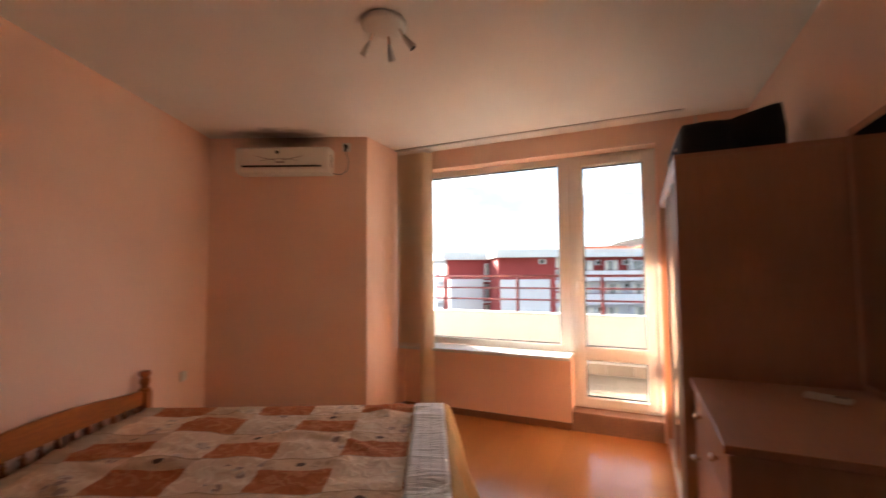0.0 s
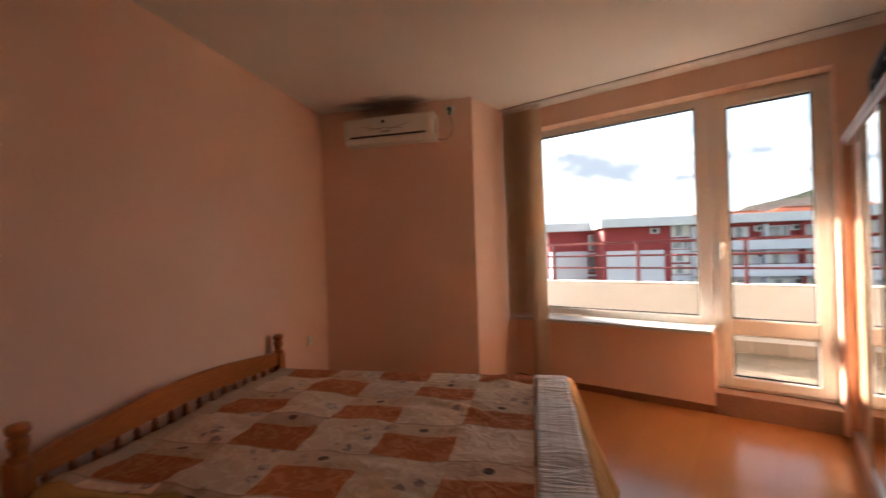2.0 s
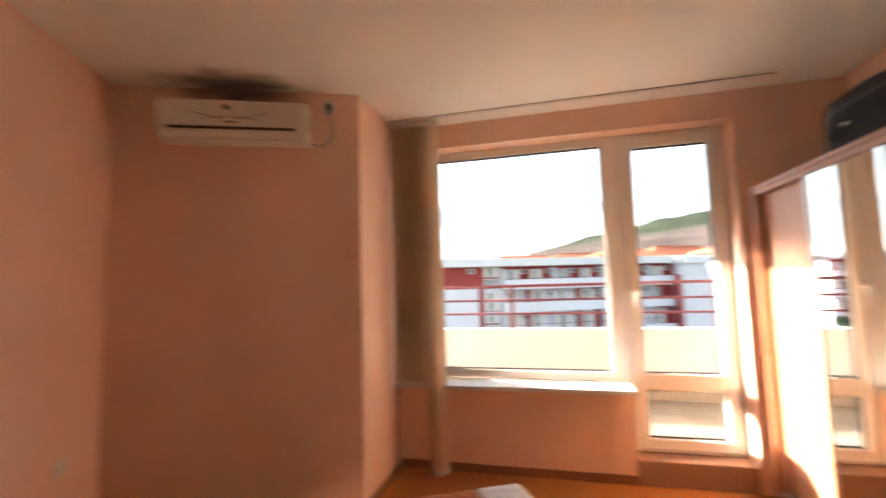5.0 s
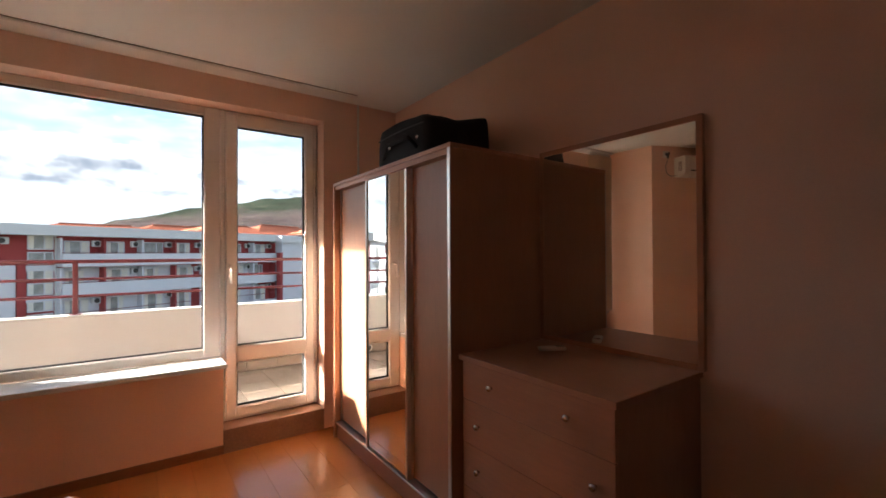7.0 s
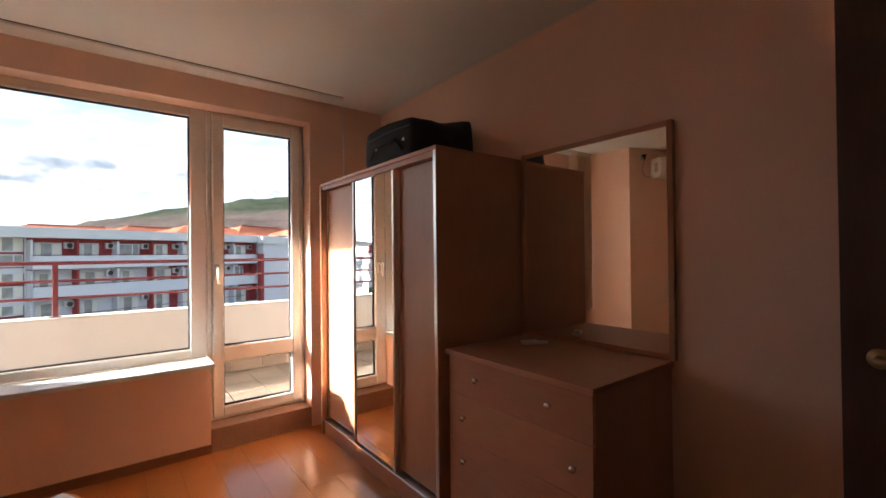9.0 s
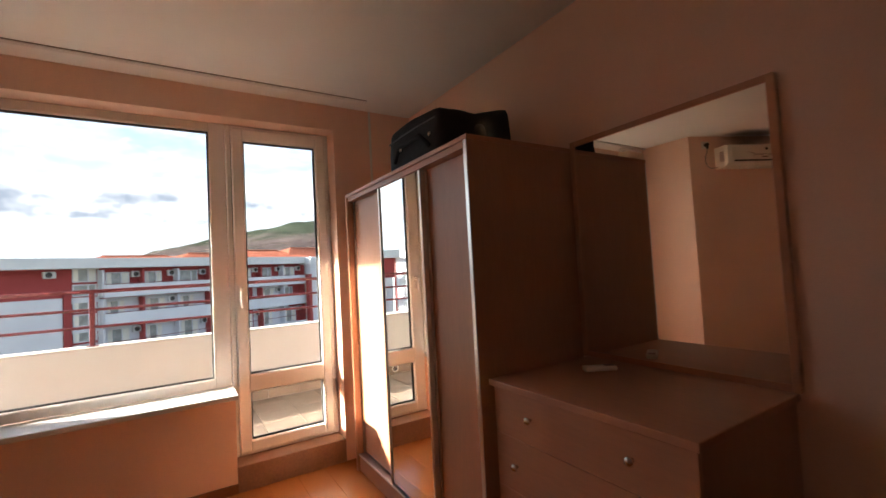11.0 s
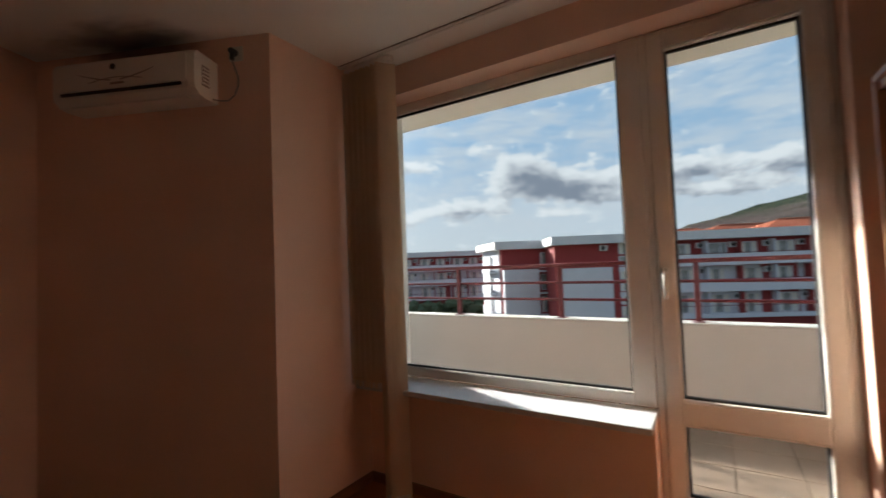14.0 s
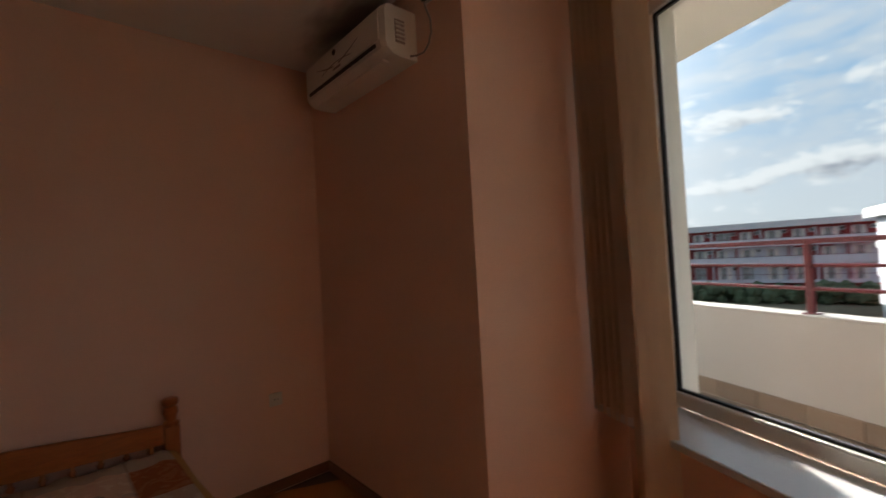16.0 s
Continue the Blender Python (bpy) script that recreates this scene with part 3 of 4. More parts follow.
# ---------------------------------------------------------------- wardrobe, chest, mirror
def build_wardrobe():
    X0, X1, Y0, Y1, H = 2.80, 3.445, 3.645, 5.18, 1.97
    w = thing("wardrobe", pose(0, 0, 0), "brown wood-laminate sliding wardrobe with mirrored middle door", "wardrobe")
    t = 0.022
    part("side_panel", boxed(X0, X1, Y0, Y0 + t, 0, H - t, 0.0015), "laminate", w)
    part("side_panel", boxed(X0, X1, Y1 - t, Y1, 0, H - t, 0.0015), "laminate", w)
    part("top_panel", boxed(X0 - 0.004, X1, Y0 - 0.002, Y1 + 0.002, H - t, H, 0.0015), "laminate_h", w)
    part("plinth", boxed(X0 + 0.012, X0 + 0.03, Y0 + t, Y1 - t, 0, 0.085, 0.001), "laminate_h", w)
    part("back_panel", boxed(X1 - 0.008, X1 - 0.002, Y0 + t, Y1 - t, 0.085, H - t), "laminate", w)
    part("base_panel", boxed(X0 + 0.012, X1 - 0.008, Y0 + t, Y1 - t, 0.085, 0.105), "laminate_h", w)
    part("track", boxed(X0 + 0.006, X0 + 0.085, Y0 + t, Y1 - t, 0.105, 0.117, 0.001), "alu", w)
    part("track", boxed(X0 + 0.006, X0 + 0.085, Y0 + t, Y1 - t, H - t - 0.03, H - t), "laminate_h", w)
    doors = ((Y0 + t, 4.10, 0.05, "laminate"), (4.085, 4.63, 0.016, "mirror"), (4.615, Y1 - t, 0.05, "laminate"))
    for y0, y1, dx, mat in doors:
        a = X0 + dx
        d = part("sliding_door", boxed(a, a + 0.016, y0 + 0.018, y1 - 0.018, 0.13, H - t - 0.035), mat, w, "mirrored sliding door" if mat == "mirror" else "")
        for y in (y0, y1 - 0.02):
            bm = bmesh.new()
            box(bm, a - 0.008, a + 0.024, y, y + 0.02, 0.118, H - t - 0.032, 0.003)
            part("edge_profile", bm, "alu", d)
    part("trim", boxed(X0 - 0.006, X0 - 0.0005, Y0 - 0.001, Y0 + t, 0.0, H - t - 0.002, 0.001), "alu", w, "pale metal edge strip")
    part("trim", boxed(X0 - 0.006, X0 - 0.0005, Y1 - t, Y1 + 0.001, 0.0, H - t - 0.002, 0.001), "laminate", w)


build_wardrobe()


def build_knob(parent, x, y, z):
    bm = lathe(bmesh.new(), [(0.006, 0.0), (0.006, 0.010), (0.0135, 0.014), (0.0155, 0.020), (0.012, 0.026), (0.004, 0.028)], seg=12)
    k = part("knob", bm, "chrome", parent, "round satin metal knob", True)
    k.matrix_basis = pose(x, y, z, 0, -90, 0)


def build_chest():
    X0, X1, Y0, Y1, H = 2.842, 3.452, 2.783, 3.618, 0.93
    c = thing("chest_of_drawers", pose(0, 0, 0), "brown wood-laminate chest of drawers beside the wardrobe", "chest of drawers")
    part("side_panel", boxed(X0 + 0.012, X1, Y0 + 0.008, Y0 + 0.028, 0, H - 0.026, 0.001), "laminate", c)
    part("side_panel", boxed(X0 + 0.012, X1, Y1 - 0.028, Y1 - 0.008, 0, H - 0.026, 0.001), "laminate", c)
    part("top_panel", boxed(X0 - 0.015, X1, Y0 - 0.005, Y1 + 0.005, H - 0.026, H, 0.003, 2), "laminate_h", c)
    part("back_panel", boxed(X1 - 0.008, X1 - 0.001, Y0 + 0.028, Y1 - 0.028, 0.03, H - 0.026), "laminate", c)
    part("plinth", boxed(X0 + 0.03, X0 + 0.046, Y0 + 0.028, Y1 - 0.028, 0, 0.07), "laminate_h", c)
    for z0, z1, k in ((0.72, 0.898, (2.98, 3.40)), (0.512, 0.7175, (2.868, 3.49)), (0.304, 0.5095, (2.868, 3.49)), (0.096, 0.3015, (2.868, 3.49))):
        d = part("drawer", boxed(X0, X0 + 0.018, Y0 + 0.009, Y1 - 0.009, z0, z1, 0.0015), "laminate_h", c)
        part("drawer_box", boxed(X0 + 0.018, X1 - 0.05, Y0 + 0.045, Y1 - 0.045, z0 + 0.015, z1 - 0.04), "laminate", d)
        zk = 0.5 * (z0 + z1)
        for y in k:
            build_knob(d, X0, y, zk + (0.008 if z0 > 0.7 else 0.0))


build_chest()


def build_wall_mirror():
    m = thing("mirror", pose(3.433, 0, 0.931), "large wall mirror in flat brown wooden frame", "mirror")
    Y0, Y1, H, w, T = 2.766, 3.638, 1.064, 0.026, 0.026
    part("mirror_glass", boxed(0.008, 0.014, Y0 + w - 0.006, Y1 - w + 0.006, w - 0.006, H - w + 0.006), "mirror", m)
    for nm, a in (("stile", (0, T, Y0, Y0 + w, 0, H)), ("stile", (0, T, Y1 - w, Y1, 0, H)), ("rail", (0.001, T, Y0 + w, Y1 - w, 0, w)), ("rail", (0.001, T, Y0 + w, Y1 - w, H - w, H))):
        part(nm, boxed(*a, bev=0.003, seg=2), "laminate_h" if nm == "rail" else "laminate", m)
    part("backing", boxed(0.015, 0.025, Y0 + w, Y1 - w, w, H - w), "dark", m)


build_wall_mirror()


def build_remote():
    r = thing("remote_control", pose(3.25, 3.40, 0.93, 0, 0, -30), "small white remote control lying on the chest", "remote control")
    part("body", boxed(-0.068, 0.068, -0.024, 0.024, 0.001, 0.021, 0.007, 3), "ac", r)
    part("screen", boxed(0.02, 0.06, -0.016, 0.016, 0.0205, 0.0222, 0.0005), "ac_mark", r)
    for i in range(4):
        for j in (-0.011, 0.004):
            part("button", boxed(-0.06 + 0.018 * i, -0.05 + 0.018 * i, j, j + 0.008, 0.0205, 0.023, 0.001), "socket", r)


build_remote()


def build_bag():
    b = thing("travel_bag", pose(3.085, 4.225, 1.97), "soft black travel bag lying on the wardrobe", "bag")
    bm = bmesh.new()
    bmesh.ops.create_cube(bm, size=1.0)
    bmesh.ops.subdivide_edges(bm, edges=bm.edges[:], cuts=9, use_grid_fill=True)
    for v in bm.verts:
        p = v.co * 2
        k = (abs(p.x) ** 22 + abs(p.y) ** 22 + abs(p.z) ** 22) ** (1 / 22)
        q = p / k
        top = max(0.0, q.z)
        sag = 0.03 * noise.noise(Vector((q.x * 1.6, q.y * 1.6, q.z)) + Vector((3, 1, 7)))
        high = 0.264 + 0.03 * max(0.0, q.x) * (1 - q.y) - 0.05 * max(0.0, -q.y - 0.45)
        v.co = Vector((q.x * (0.235 - 0.01 * top) + sag * 0.3, q.y * (0.300 - 0.012 * top) + sag * 0.6, (q.z + 1) / 2 * high + sag * top))
        v.co.z = max(v.co.z, 0.004)
    part("body", bm, "bag", b, "", True)
    bm = bmesh.new()
    tube(bm, [(-0.246, -0.2, 0.06), (-0.254, -0.12, 0.13), (-0.254, 0.12, 0.13), (-0.246, 0.2, 0.06)], 0.012, 8)
    part("handle", bm, "bag", b, "", True)
    for y in (-0.22, 0.1):
        part("buckle", boxed(-0.257, -0.245, y - 0.012, y + 0.012, 0.10, 0.12, 0.003), "chrome", b, "small metal buckle")
    part("zip", tube(bmesh.new(), [(-0.24, -0.27, 0.185), (-0.245, -0.1, 0.19), (-0.245, 0.1, 0.19), (-0.24, 0.27, 0.185)], 0.004, 6), "dark", b)
    bm = tube(bmesh.new(), [(0.0, -0.24, 0.17), (0.01, -0.295, 0.14), (0.02, -0.30, 0.09), (0.03, -0.26, 0.05)], [0.026, 0.032, 0.032, 0.024], 8)
    part("strap", bm, "bag", b, "", True)


build_bag()


# ---------------------------------------------------------------- bed
BED = pose(-0.583, 3.26, 0, 0, 0, 26)


def post_profile(h):
    return [(0.034, h - 0.15), (0.039, h - 0.145), (0.039, h - 0.128), (0.025, h - 0.118), (0.028, h - 0.10), (0.036, h - 0.078), (0.033, h - 0.055), (0.025, h - 0.046), (0.037, h - 0.034), (0.040, h - 0.018), (0.034, h - 0.005), (0.02, h)]


def build_bed():
    b = thing("double_bed", BED, "varnished orange pine double bed with spindled headboard", "bed")
    W = 1.69
    for y in (0.0, -W):
        bm = boxed(-0.036, 0.036, y - 0.036, y + 0.036, 0.0, 0.59, 0.006, 2)
        lathe(bm, post_profile(0.735), (0, y, 0))
        part("post", bm, "pine_turned", b, "turned pine corner post")
    # arched top rail
    bm = bmesh.new()
    rings, k = [], 28
    for i in range(k + 1):
        s = i / k
        y = -0.033 - s * (W - 0.066)
        arch = 0.068 * math.sin(math.pi * s) ** 1.3
        z0, z1 = 0.505 + arch * 0.4, 0.602 + arch
        rings.append([bm.verts.new((x, y, z)) for x, z in ((-0.014, z0), (0.014, z0), (0.014, z1 - 0.006), (0.008, z1), (-0.008, z1), (-0.014, z1 - 0.006))])
    skin(bm, rings)
    part("top_rail", bm, "pine", b)
    part("lower_rail", boxed(-0.013, 0.013, -W + 0.033, -0.033, 0.26, 0.35, 0.004), "pine", b)
    spin = lathe(bmesh.new(), [(0.010, 0.0), (0.012, 0.02), (0.018, 0.03), (0.011, 0.045), (0.014, 0.10), (0.020, 0.14), (0.012, 0.17), (0.018, 0.19), (0.011, 0.20), (0.011, 0.235)], seg=10)
    first = part("spindle", spin, "pine_turned", b, "", True)
    for i in range(16):
        s = (i + 0.5) / 16
        o = first if i == 0 else new("spindle", first.data)
        o.parent = b
        o.matrix_basis = pose(0, -0.04 - s * (W - 0.08), 0.345) @ Matrix.Diagonal((1, 1, 0.72 + 0.10 * math.sin(math.pi * s), 1))
    for y in (-0.02, -W + 0.02):
        part("side_rail", boxed(0.033, 2.10, y - 0.012, y + 0.012, 0.16, 0.31, 0.004), "pine", b)
    for y in (0.0, -W):
        part("leg", boxed(2.10, 2.16, y - 0.03, y + 0.03, 0.0, 0.36, 0.005), "pine_turned", b)
    part("foot_rail", boxed(2.118, 2.142, -W + 0.03, -0.03, 0.16, 0.32, 0.004), "pine", b)
    for i in range(9):
        x = 0.15 + i * 0.23
        part("slat", boxed(x, x + 0.08, -W + 0.035, -0.035, 0.24, 0.259), "pine", b)
    mt = thing("mattress", BED, "thick pale mattress under the patchwork quilt", "mattress")
    part("core", boxed(0.05, 2.13, -W + 0.07, -0.07, 0.26, 0.462, 0.04, 3), "mattress", mt)
    part("piping", frame_loop(0.046, 2.134, -W + 0.066, -0.066, 0.43), "mattress", mt)


def frame_loop(x0, x1, y0, y1, z):
    return tube(bmesh.new(), [(x0 + 0.04, y0, z), (x1 - 0.04, y0, z), (x1, y0 + 0.04, z), (x1, y1 - 0.04, z), (x1 - 0.04, y1, z), (x0 + 0.04, y1, z), (x0, y1 - 0.04, z), (x0, y0 + 0.04, z), (x0 + 0.04, y0, z)], 0.005, 6)


def build_quilt():
    """One cloth over the mattress: flat on top, turned down with loose folds at foot and sides."""
    W = 1.69
    q = thing("quilt", BED, "patchwork quilt in cream and rust with white ruffled band", "bedspread")
    bm = bmesh.new()
    cl = bm.verts.layers.float_vector.new("cloth")
    us = [0.045 + i * 0.025 for i in range(102)]
    vs = [-0.36 + i * 0.03 for i in range(77)]
    top, ex, y_hi, y_lo = 0.48, 2.12, -0.03, -W + 0.04
    grid = []
    for u in us:
        row = []
        for v in vs:
            x, y, z = u, -v - 0.06, top
            drop_u, drop_v = max(0.0, u - ex), 0.0
            if -v - 0.06 > y_hi:
                drop_v, y = -v - 0.06 - y_hi, y_hi
            elif -v - 0.06 < y_lo:
                drop_v, y = y_lo - (-v - 0.06), y_lo
            sgn = 1 if -v - 0.06 > y_hi else -1
            nz = noise.noise(Vector((u * 3.1, v * 3.3, 0.4)))
            if drop_u > 0:
                r = 0.05
                a = min(drop_u / r, math.pi / 2)
                x = ex + r * math.sin(a)
                z = top - r * (1 - math.cos(a)) - max(0.0, drop_u - r * math.pi / 2)
                x += max(0, drop_u - 0.04) * (0.18 + 0.16 * math.sin(v * 13 + 1.0) + 0.1 * nz)
            if drop_v > 0:
                r = 0.05
                a = min(drop_v / r, math.pi / 2)
                y += sgn * r * math.sin(a)
                zz = r * (1 - math.cos(a)) + max(0.0, drop_v - r * math.pi / 2)
                y += sgn * max(0, drop_v - 0.04) * (0.12 + 0.12 * math.sin(u * 12 + v) + 0.1 * nz)
                z = min(z - zz * (0.55 if drop_u > 0 else 1.0), z)
            if drop_u == 0 and drop_v == 0:
                fold = noise.noise(Vector((u * 2.2 + 0.5 * v, v * 7.0 + 1.2 * nz, 6.0)))
                z += 0.05 * max(0.0, 0.33 - abs(fold)) * max(0.2, 0.9 + 1.6 * nz) + 0.010 * nz + 0.005 * noise.noise(Vector((u * 9.0, v * 14.0, 3.0))) + 0.004 * math.sin(u * 2.4) * math.sin(v * 2.1)
                if u > 1.9:
                    z += 0.006 * noise.noise(Vector((u * 8.0, v * 38.0, 8.0))) + 0.008
                seam_v = abs(((v - 0.147) / 0.343) % 1.0)
                z -= 0.005 * math.exp(-((min(seam_v, 1 - seam_v) * 0.343) / 0.014) ** 2)
            p = bm.verts.new((x, y, max(z, 0.03)))
            p[cl] = (u, v, 0)
            row.append(p)
        grid.append(row)
    bm.verts.index_update()
    at = [[(p.co.copy(), p[cl].copy()) for p in row] for row in grid]
    bm.free()
    kinds = {"patchwork": "", "white_band": "white ruffled cotton band", "border": "ochre cloth border"}
    for kind in kinds:
        bm = bmesh.new()
        cl = bm.verts.layers.float_vector.new("cloth")
        made = {}
        for i in range(len(us) - 1):
            for j in range(len(vs) - 1):
                u, v = us[i] + 0.012, vs[j] + 0.015
                mine = "border" if u > 2.12 or v < -0.04 or v > 1.58 else "white_band" if u > 1.92 else "patchwork"
                if mine != kind:
                    continue
                quad = []
                for a, b in ((i, j), (i, j + 1), (i + 1, j + 1), (i + 1, j)):
                    if (a, b) not in made:
                        made[a, b] = bm.verts.new(at[a][b][0])
                        made[a, b][cl] = at[a][b][1]
                    quad.append(made[a, b])
                bm.faces.new(quad)
        ob = part(kind, bm, "quilt", q, kinds[kind], True)
        s = ob.modifiers.new("thick", "SOLIDIFY")
        s.thickness, s.offset = 0.008, 1.0


build_bed()
build_quilt()


# ---------------------------------------------------------------- air conditioner, sockets, lamp
AC_POSE = pose(COL.x, COL.y, 0, 0, 0, AC_ANGLE)      # x runs along the wall, -y into the room


def build_ac():
    a = thing("air_conditioner", AC_POSE @ pose(-0.737, 0, 2.30), "white split air conditioner mounted high on the wall", "air conditioner")
    hw, H = 0.425, 0.26
    prof = [(0.0, 0.028), (-0.10, 0.026), (-0.15, 0.033), (-0.183, 0.058), (-0.19, 0.085), (-0.19, H - 0.03), (-0.18, H - 0.008), (-0.165, H), (0.0, H)]
    bm = bmesh.new()
    rings = [[bm.verts.new((x, y, z)) for y, z in prof] for x in (-hw, -hw + 0.03, hw - 0.03, hw)]
    for r, k in ((0, 0.94), (3, 0.94)):
        for v in rings[r]:
            v.co.y *= k
    skin(bm, rings)
    body = part("body", bm, "ac", a)
    part("front_panel", boxed(-hw + 0.035, hw - 0.035, -0.196, -0.1885, 0.095, H - 0.022, 0.003, 2), "ac", a)
    part("air_slot", boxed(-0.358, 0.358, -0.196, -0.187, 0.072, 0.088, 0.001), "dark", a)
    part("louvre", boxed(-0.35, 0.35, -0.150, -0.11, 0.022, 0.032, 0.001), "ac", a)
    bm = bmesh.new()
    bmesh.ops.create_cone(bm, cap_ends=True, segments=20, radius1=0.016, radius2=0.016, depth=0.004, matrix=pose(-0.035, -0.1975, 0.205, 90, 0, 0))
    part("badge", bm, "dark", a)
    part("badge", boxed(-0.05, 0.03, -0.198, -0.1955, 0.11, 0.122, 0.001), "ac_mark", a)
    for sx in (-1, 1):
        pts = [(-0.02 + sx * (0.03 + 0.2 * i / 8), -0.1965, 0.135 + 0.045 * (i / 8) ** 1.4) for i in range(9)]
        part("print", tube(bmesh.new(), pts, [0.003] * 5 + [0.0025, 0.002, 0.0015, 0.001], 6), "ac_mark", a)
        pts = [(-0.02 + sx * 0.16 * i / 8, -0.1965, 0.128 + 0.02 * math.cos(i / 8 * 1.5)) for i in range(9)]
        part("print", tube(bmesh.new(), pts, 0.002, 6), "ac_mark", a)
    part("end_vent", boxed(hw - 0.004, hw + 0.003, -0.125, -0.07, 0.09, 0.20, 0.002), "ac_mark", a, "grey grille on the end")
    for i in range(5):
        part("vent_bar", boxed(hw + 0.002, hw + 0.006, -0.123, -0.072, 0.10 + i * 0.02, 0.106 + i * 0.02), "ac", a)


def build_socket(name, m, label, well="socket"):
    s = thing(name, m, label, "socket", "wall sockets")
    part("plate", boxed(-0.04, 0.04, -0.012, 0.0, -0.04, 0.04, 0.004, 2), "socket", s)
    bm = bmesh.new()
    bmesh.ops.create_cone(bm, cap_ends=True, segments=20, radius1=0.022, radius2=0.022, depth=0.004, matrix=pose(0, -0.012, 0, 90, 0, 0))
    part("well", bm, well, s)
    for x in (-0.0095, 0.0095):
        bm = bmesh.new()
        bmesh.ops.create_cone(bm, cap_ends=True, segments=8, radius1=0.003, radius2=0.003, depth=0.003, matrix=pose(x, -0.0145, 0, 90, 0, 0))
        part("hole", bm, "dark", s)
    return s


def build_power_lead():
    c = thing("power_cable", AC_POSE @ pose(-0.195, 0, 2.60), "black plug and grey cable looping to the air conditioner", "cable")
    bm = bmesh.new()
    bmesh.ops.create_cone(bm, cap_ends=True, segments=14, radius1=0.02, radius2=0.016, depth=0.04, matrix=pose(0, -0.034, 0, 90, 0, 0))
    box(bm, -0.011, 0.011, -0.05, -0.03, -0.05, 0.0, 0.004)
    part("plug", bm, "dark", c, "black mains plug")
    pts = [(0.0, -0.042, -0.05), (0.012, -0.04, -0.09), (0.026, -0.03, -0.14), (0.022, -0.025, -0.19), (0.0, -0.022, -0.235), (-0.04, -0.022, -0.262), (-0.085, -0.03, -0.262), (-0.118, -0.04, -0.255)]
    part("lead", tube(bmesh.new(), pts, 0.0045, 8), "ac_mark", c, "", True)


def build_ceiling_lamp():
    c = thing("ceiling_lamp", pose(1.475, 3.155, CEIL), "white three-spot ceiling lamp, switched off", "ceiling lamp")
    bm = lathe(bmesh.new(), [(0.115, 0.0), (0.118, -0.006), (0.115, -0.022), (0.10, -0.03), (0.03, -0.034), (0.004, -0.034)], seg=28)
    part("base_plate", bm, "lamp", c, "round white base plate", True)
    for i, a in enumerate((30, 105, 168)):
        r = radians(a)
        d = Vector((math.cos(r), math.sin(r), 0))
        p0, p1 = d * 0.08 + Vector((0, 0, -0.028)), d * 0.105 + Vector((0, 0, -0.075))
        arm = part("arm", tube(bmesh.new(), [p0, p1], 0.008, 8), "chrome", c)
        tip = d * 0.15 + Vector((0, 0, -0.13))
        ax = (tip - p1).normalized()
        bm = bmesh.new()
        tube(bm, [p1 - ax * 0.015, p1 + ax * 0.005, p1 + ax * 0.02, p1 + ax * 0.06, p1 + ax * 0.07], [0.008, 0.013, 0.016, 0.020, 0.023], 16)
        sp = part("spot_head", bm, "lamp", c, "white metal spot head", True)
        bm = tube(bmesh.new(), [p1 + ax * 0.068, p1 + ax * 0.072], [0.020, 0.017], 16)
        part("bulb", bm, "dark" if i == 0 else "chrome", sp, "unlit reflector bulb")


build_ac()
build_socket("wall_socket", AC_POSE @ pose(-0.195, 0, 2.60), "white wall socket with a black plug in it")
build_power_lead()
LEFT_POSE = pose(CORNER.x, CORNER.y, 0, 0, 0, LEFT_ANGLE + 90)
build_socket("wall_socket", LEFT_POSE @ pose(-0.34, 0, 0.56), "small white wall socket beside the bed")
build_socket("wall_socket", LEFT_POSE @ pose(-2.77, 0, 0.49), "white wall socket with grey centre near bedpost", "ac_mark")
build_ceiling_lamp()


def build_conduit():
    c = thing("cable_duct", pose(3.09, WALL_Y, 0), "thin pale cable duct up the wall", "cable duct")
    part("duct", boxed(-0.008, 0.008, -0.012, 0.0, 0.0, CEIL - 0.001, 0.002), "lamp", c)


build_conduit()


def build_room_door():
    d = thing("door_2", pose(3.05, BACK_Y + 0.04, 0), "dark brown wooden room door standing open", "door", kind="structure")
    part("door_leaf", boxed(-0.04, 0.0, 0.0, 0.94, 0.008, 2.12, 0.002), "door", d)
    for z0, z1 in ((0.15, 0.95), (1.12, 1.98)):
        part("door_panel", boxed(-0.046, -0.0395, 0.13, 0.80, z0, z1, 0.005), "door", d)
    bm = bmesh.new()
    bmesh.ops.create_cone(bm, cap_ends=True, segments=20, radius1=0.026, radius2=0.024, depth=0.01, matrix=pose(-0.045, 0.865, 1.14, 0, 90, 0))
    tube(bm, [(-0.046, 0.868, 1.14), (-0.09, 0.868, 1.14), (-0.096, 0.858, 1.14), (-0.096, 0.75, 1.138)], [0.009, 0.009, 0.009, 0.007], 10)
    part("door_handle", bm, "brass", d, "brass-toned lever handle", True)
    bm = bmesh.new()
    box(bm, 2.10, 2.13, BACK_Y - 0.15, BACK_Y + 0.004, 0, 2.13)
    box(bm, 3.052, 3.06, BACK_Y - 0.15, BACK_Y + 0.004, 0, 2.13)
    tagged(part("door_casing", bm, "door"), "dark brown door casing", "door casing", kind="structure")


build_room_door()


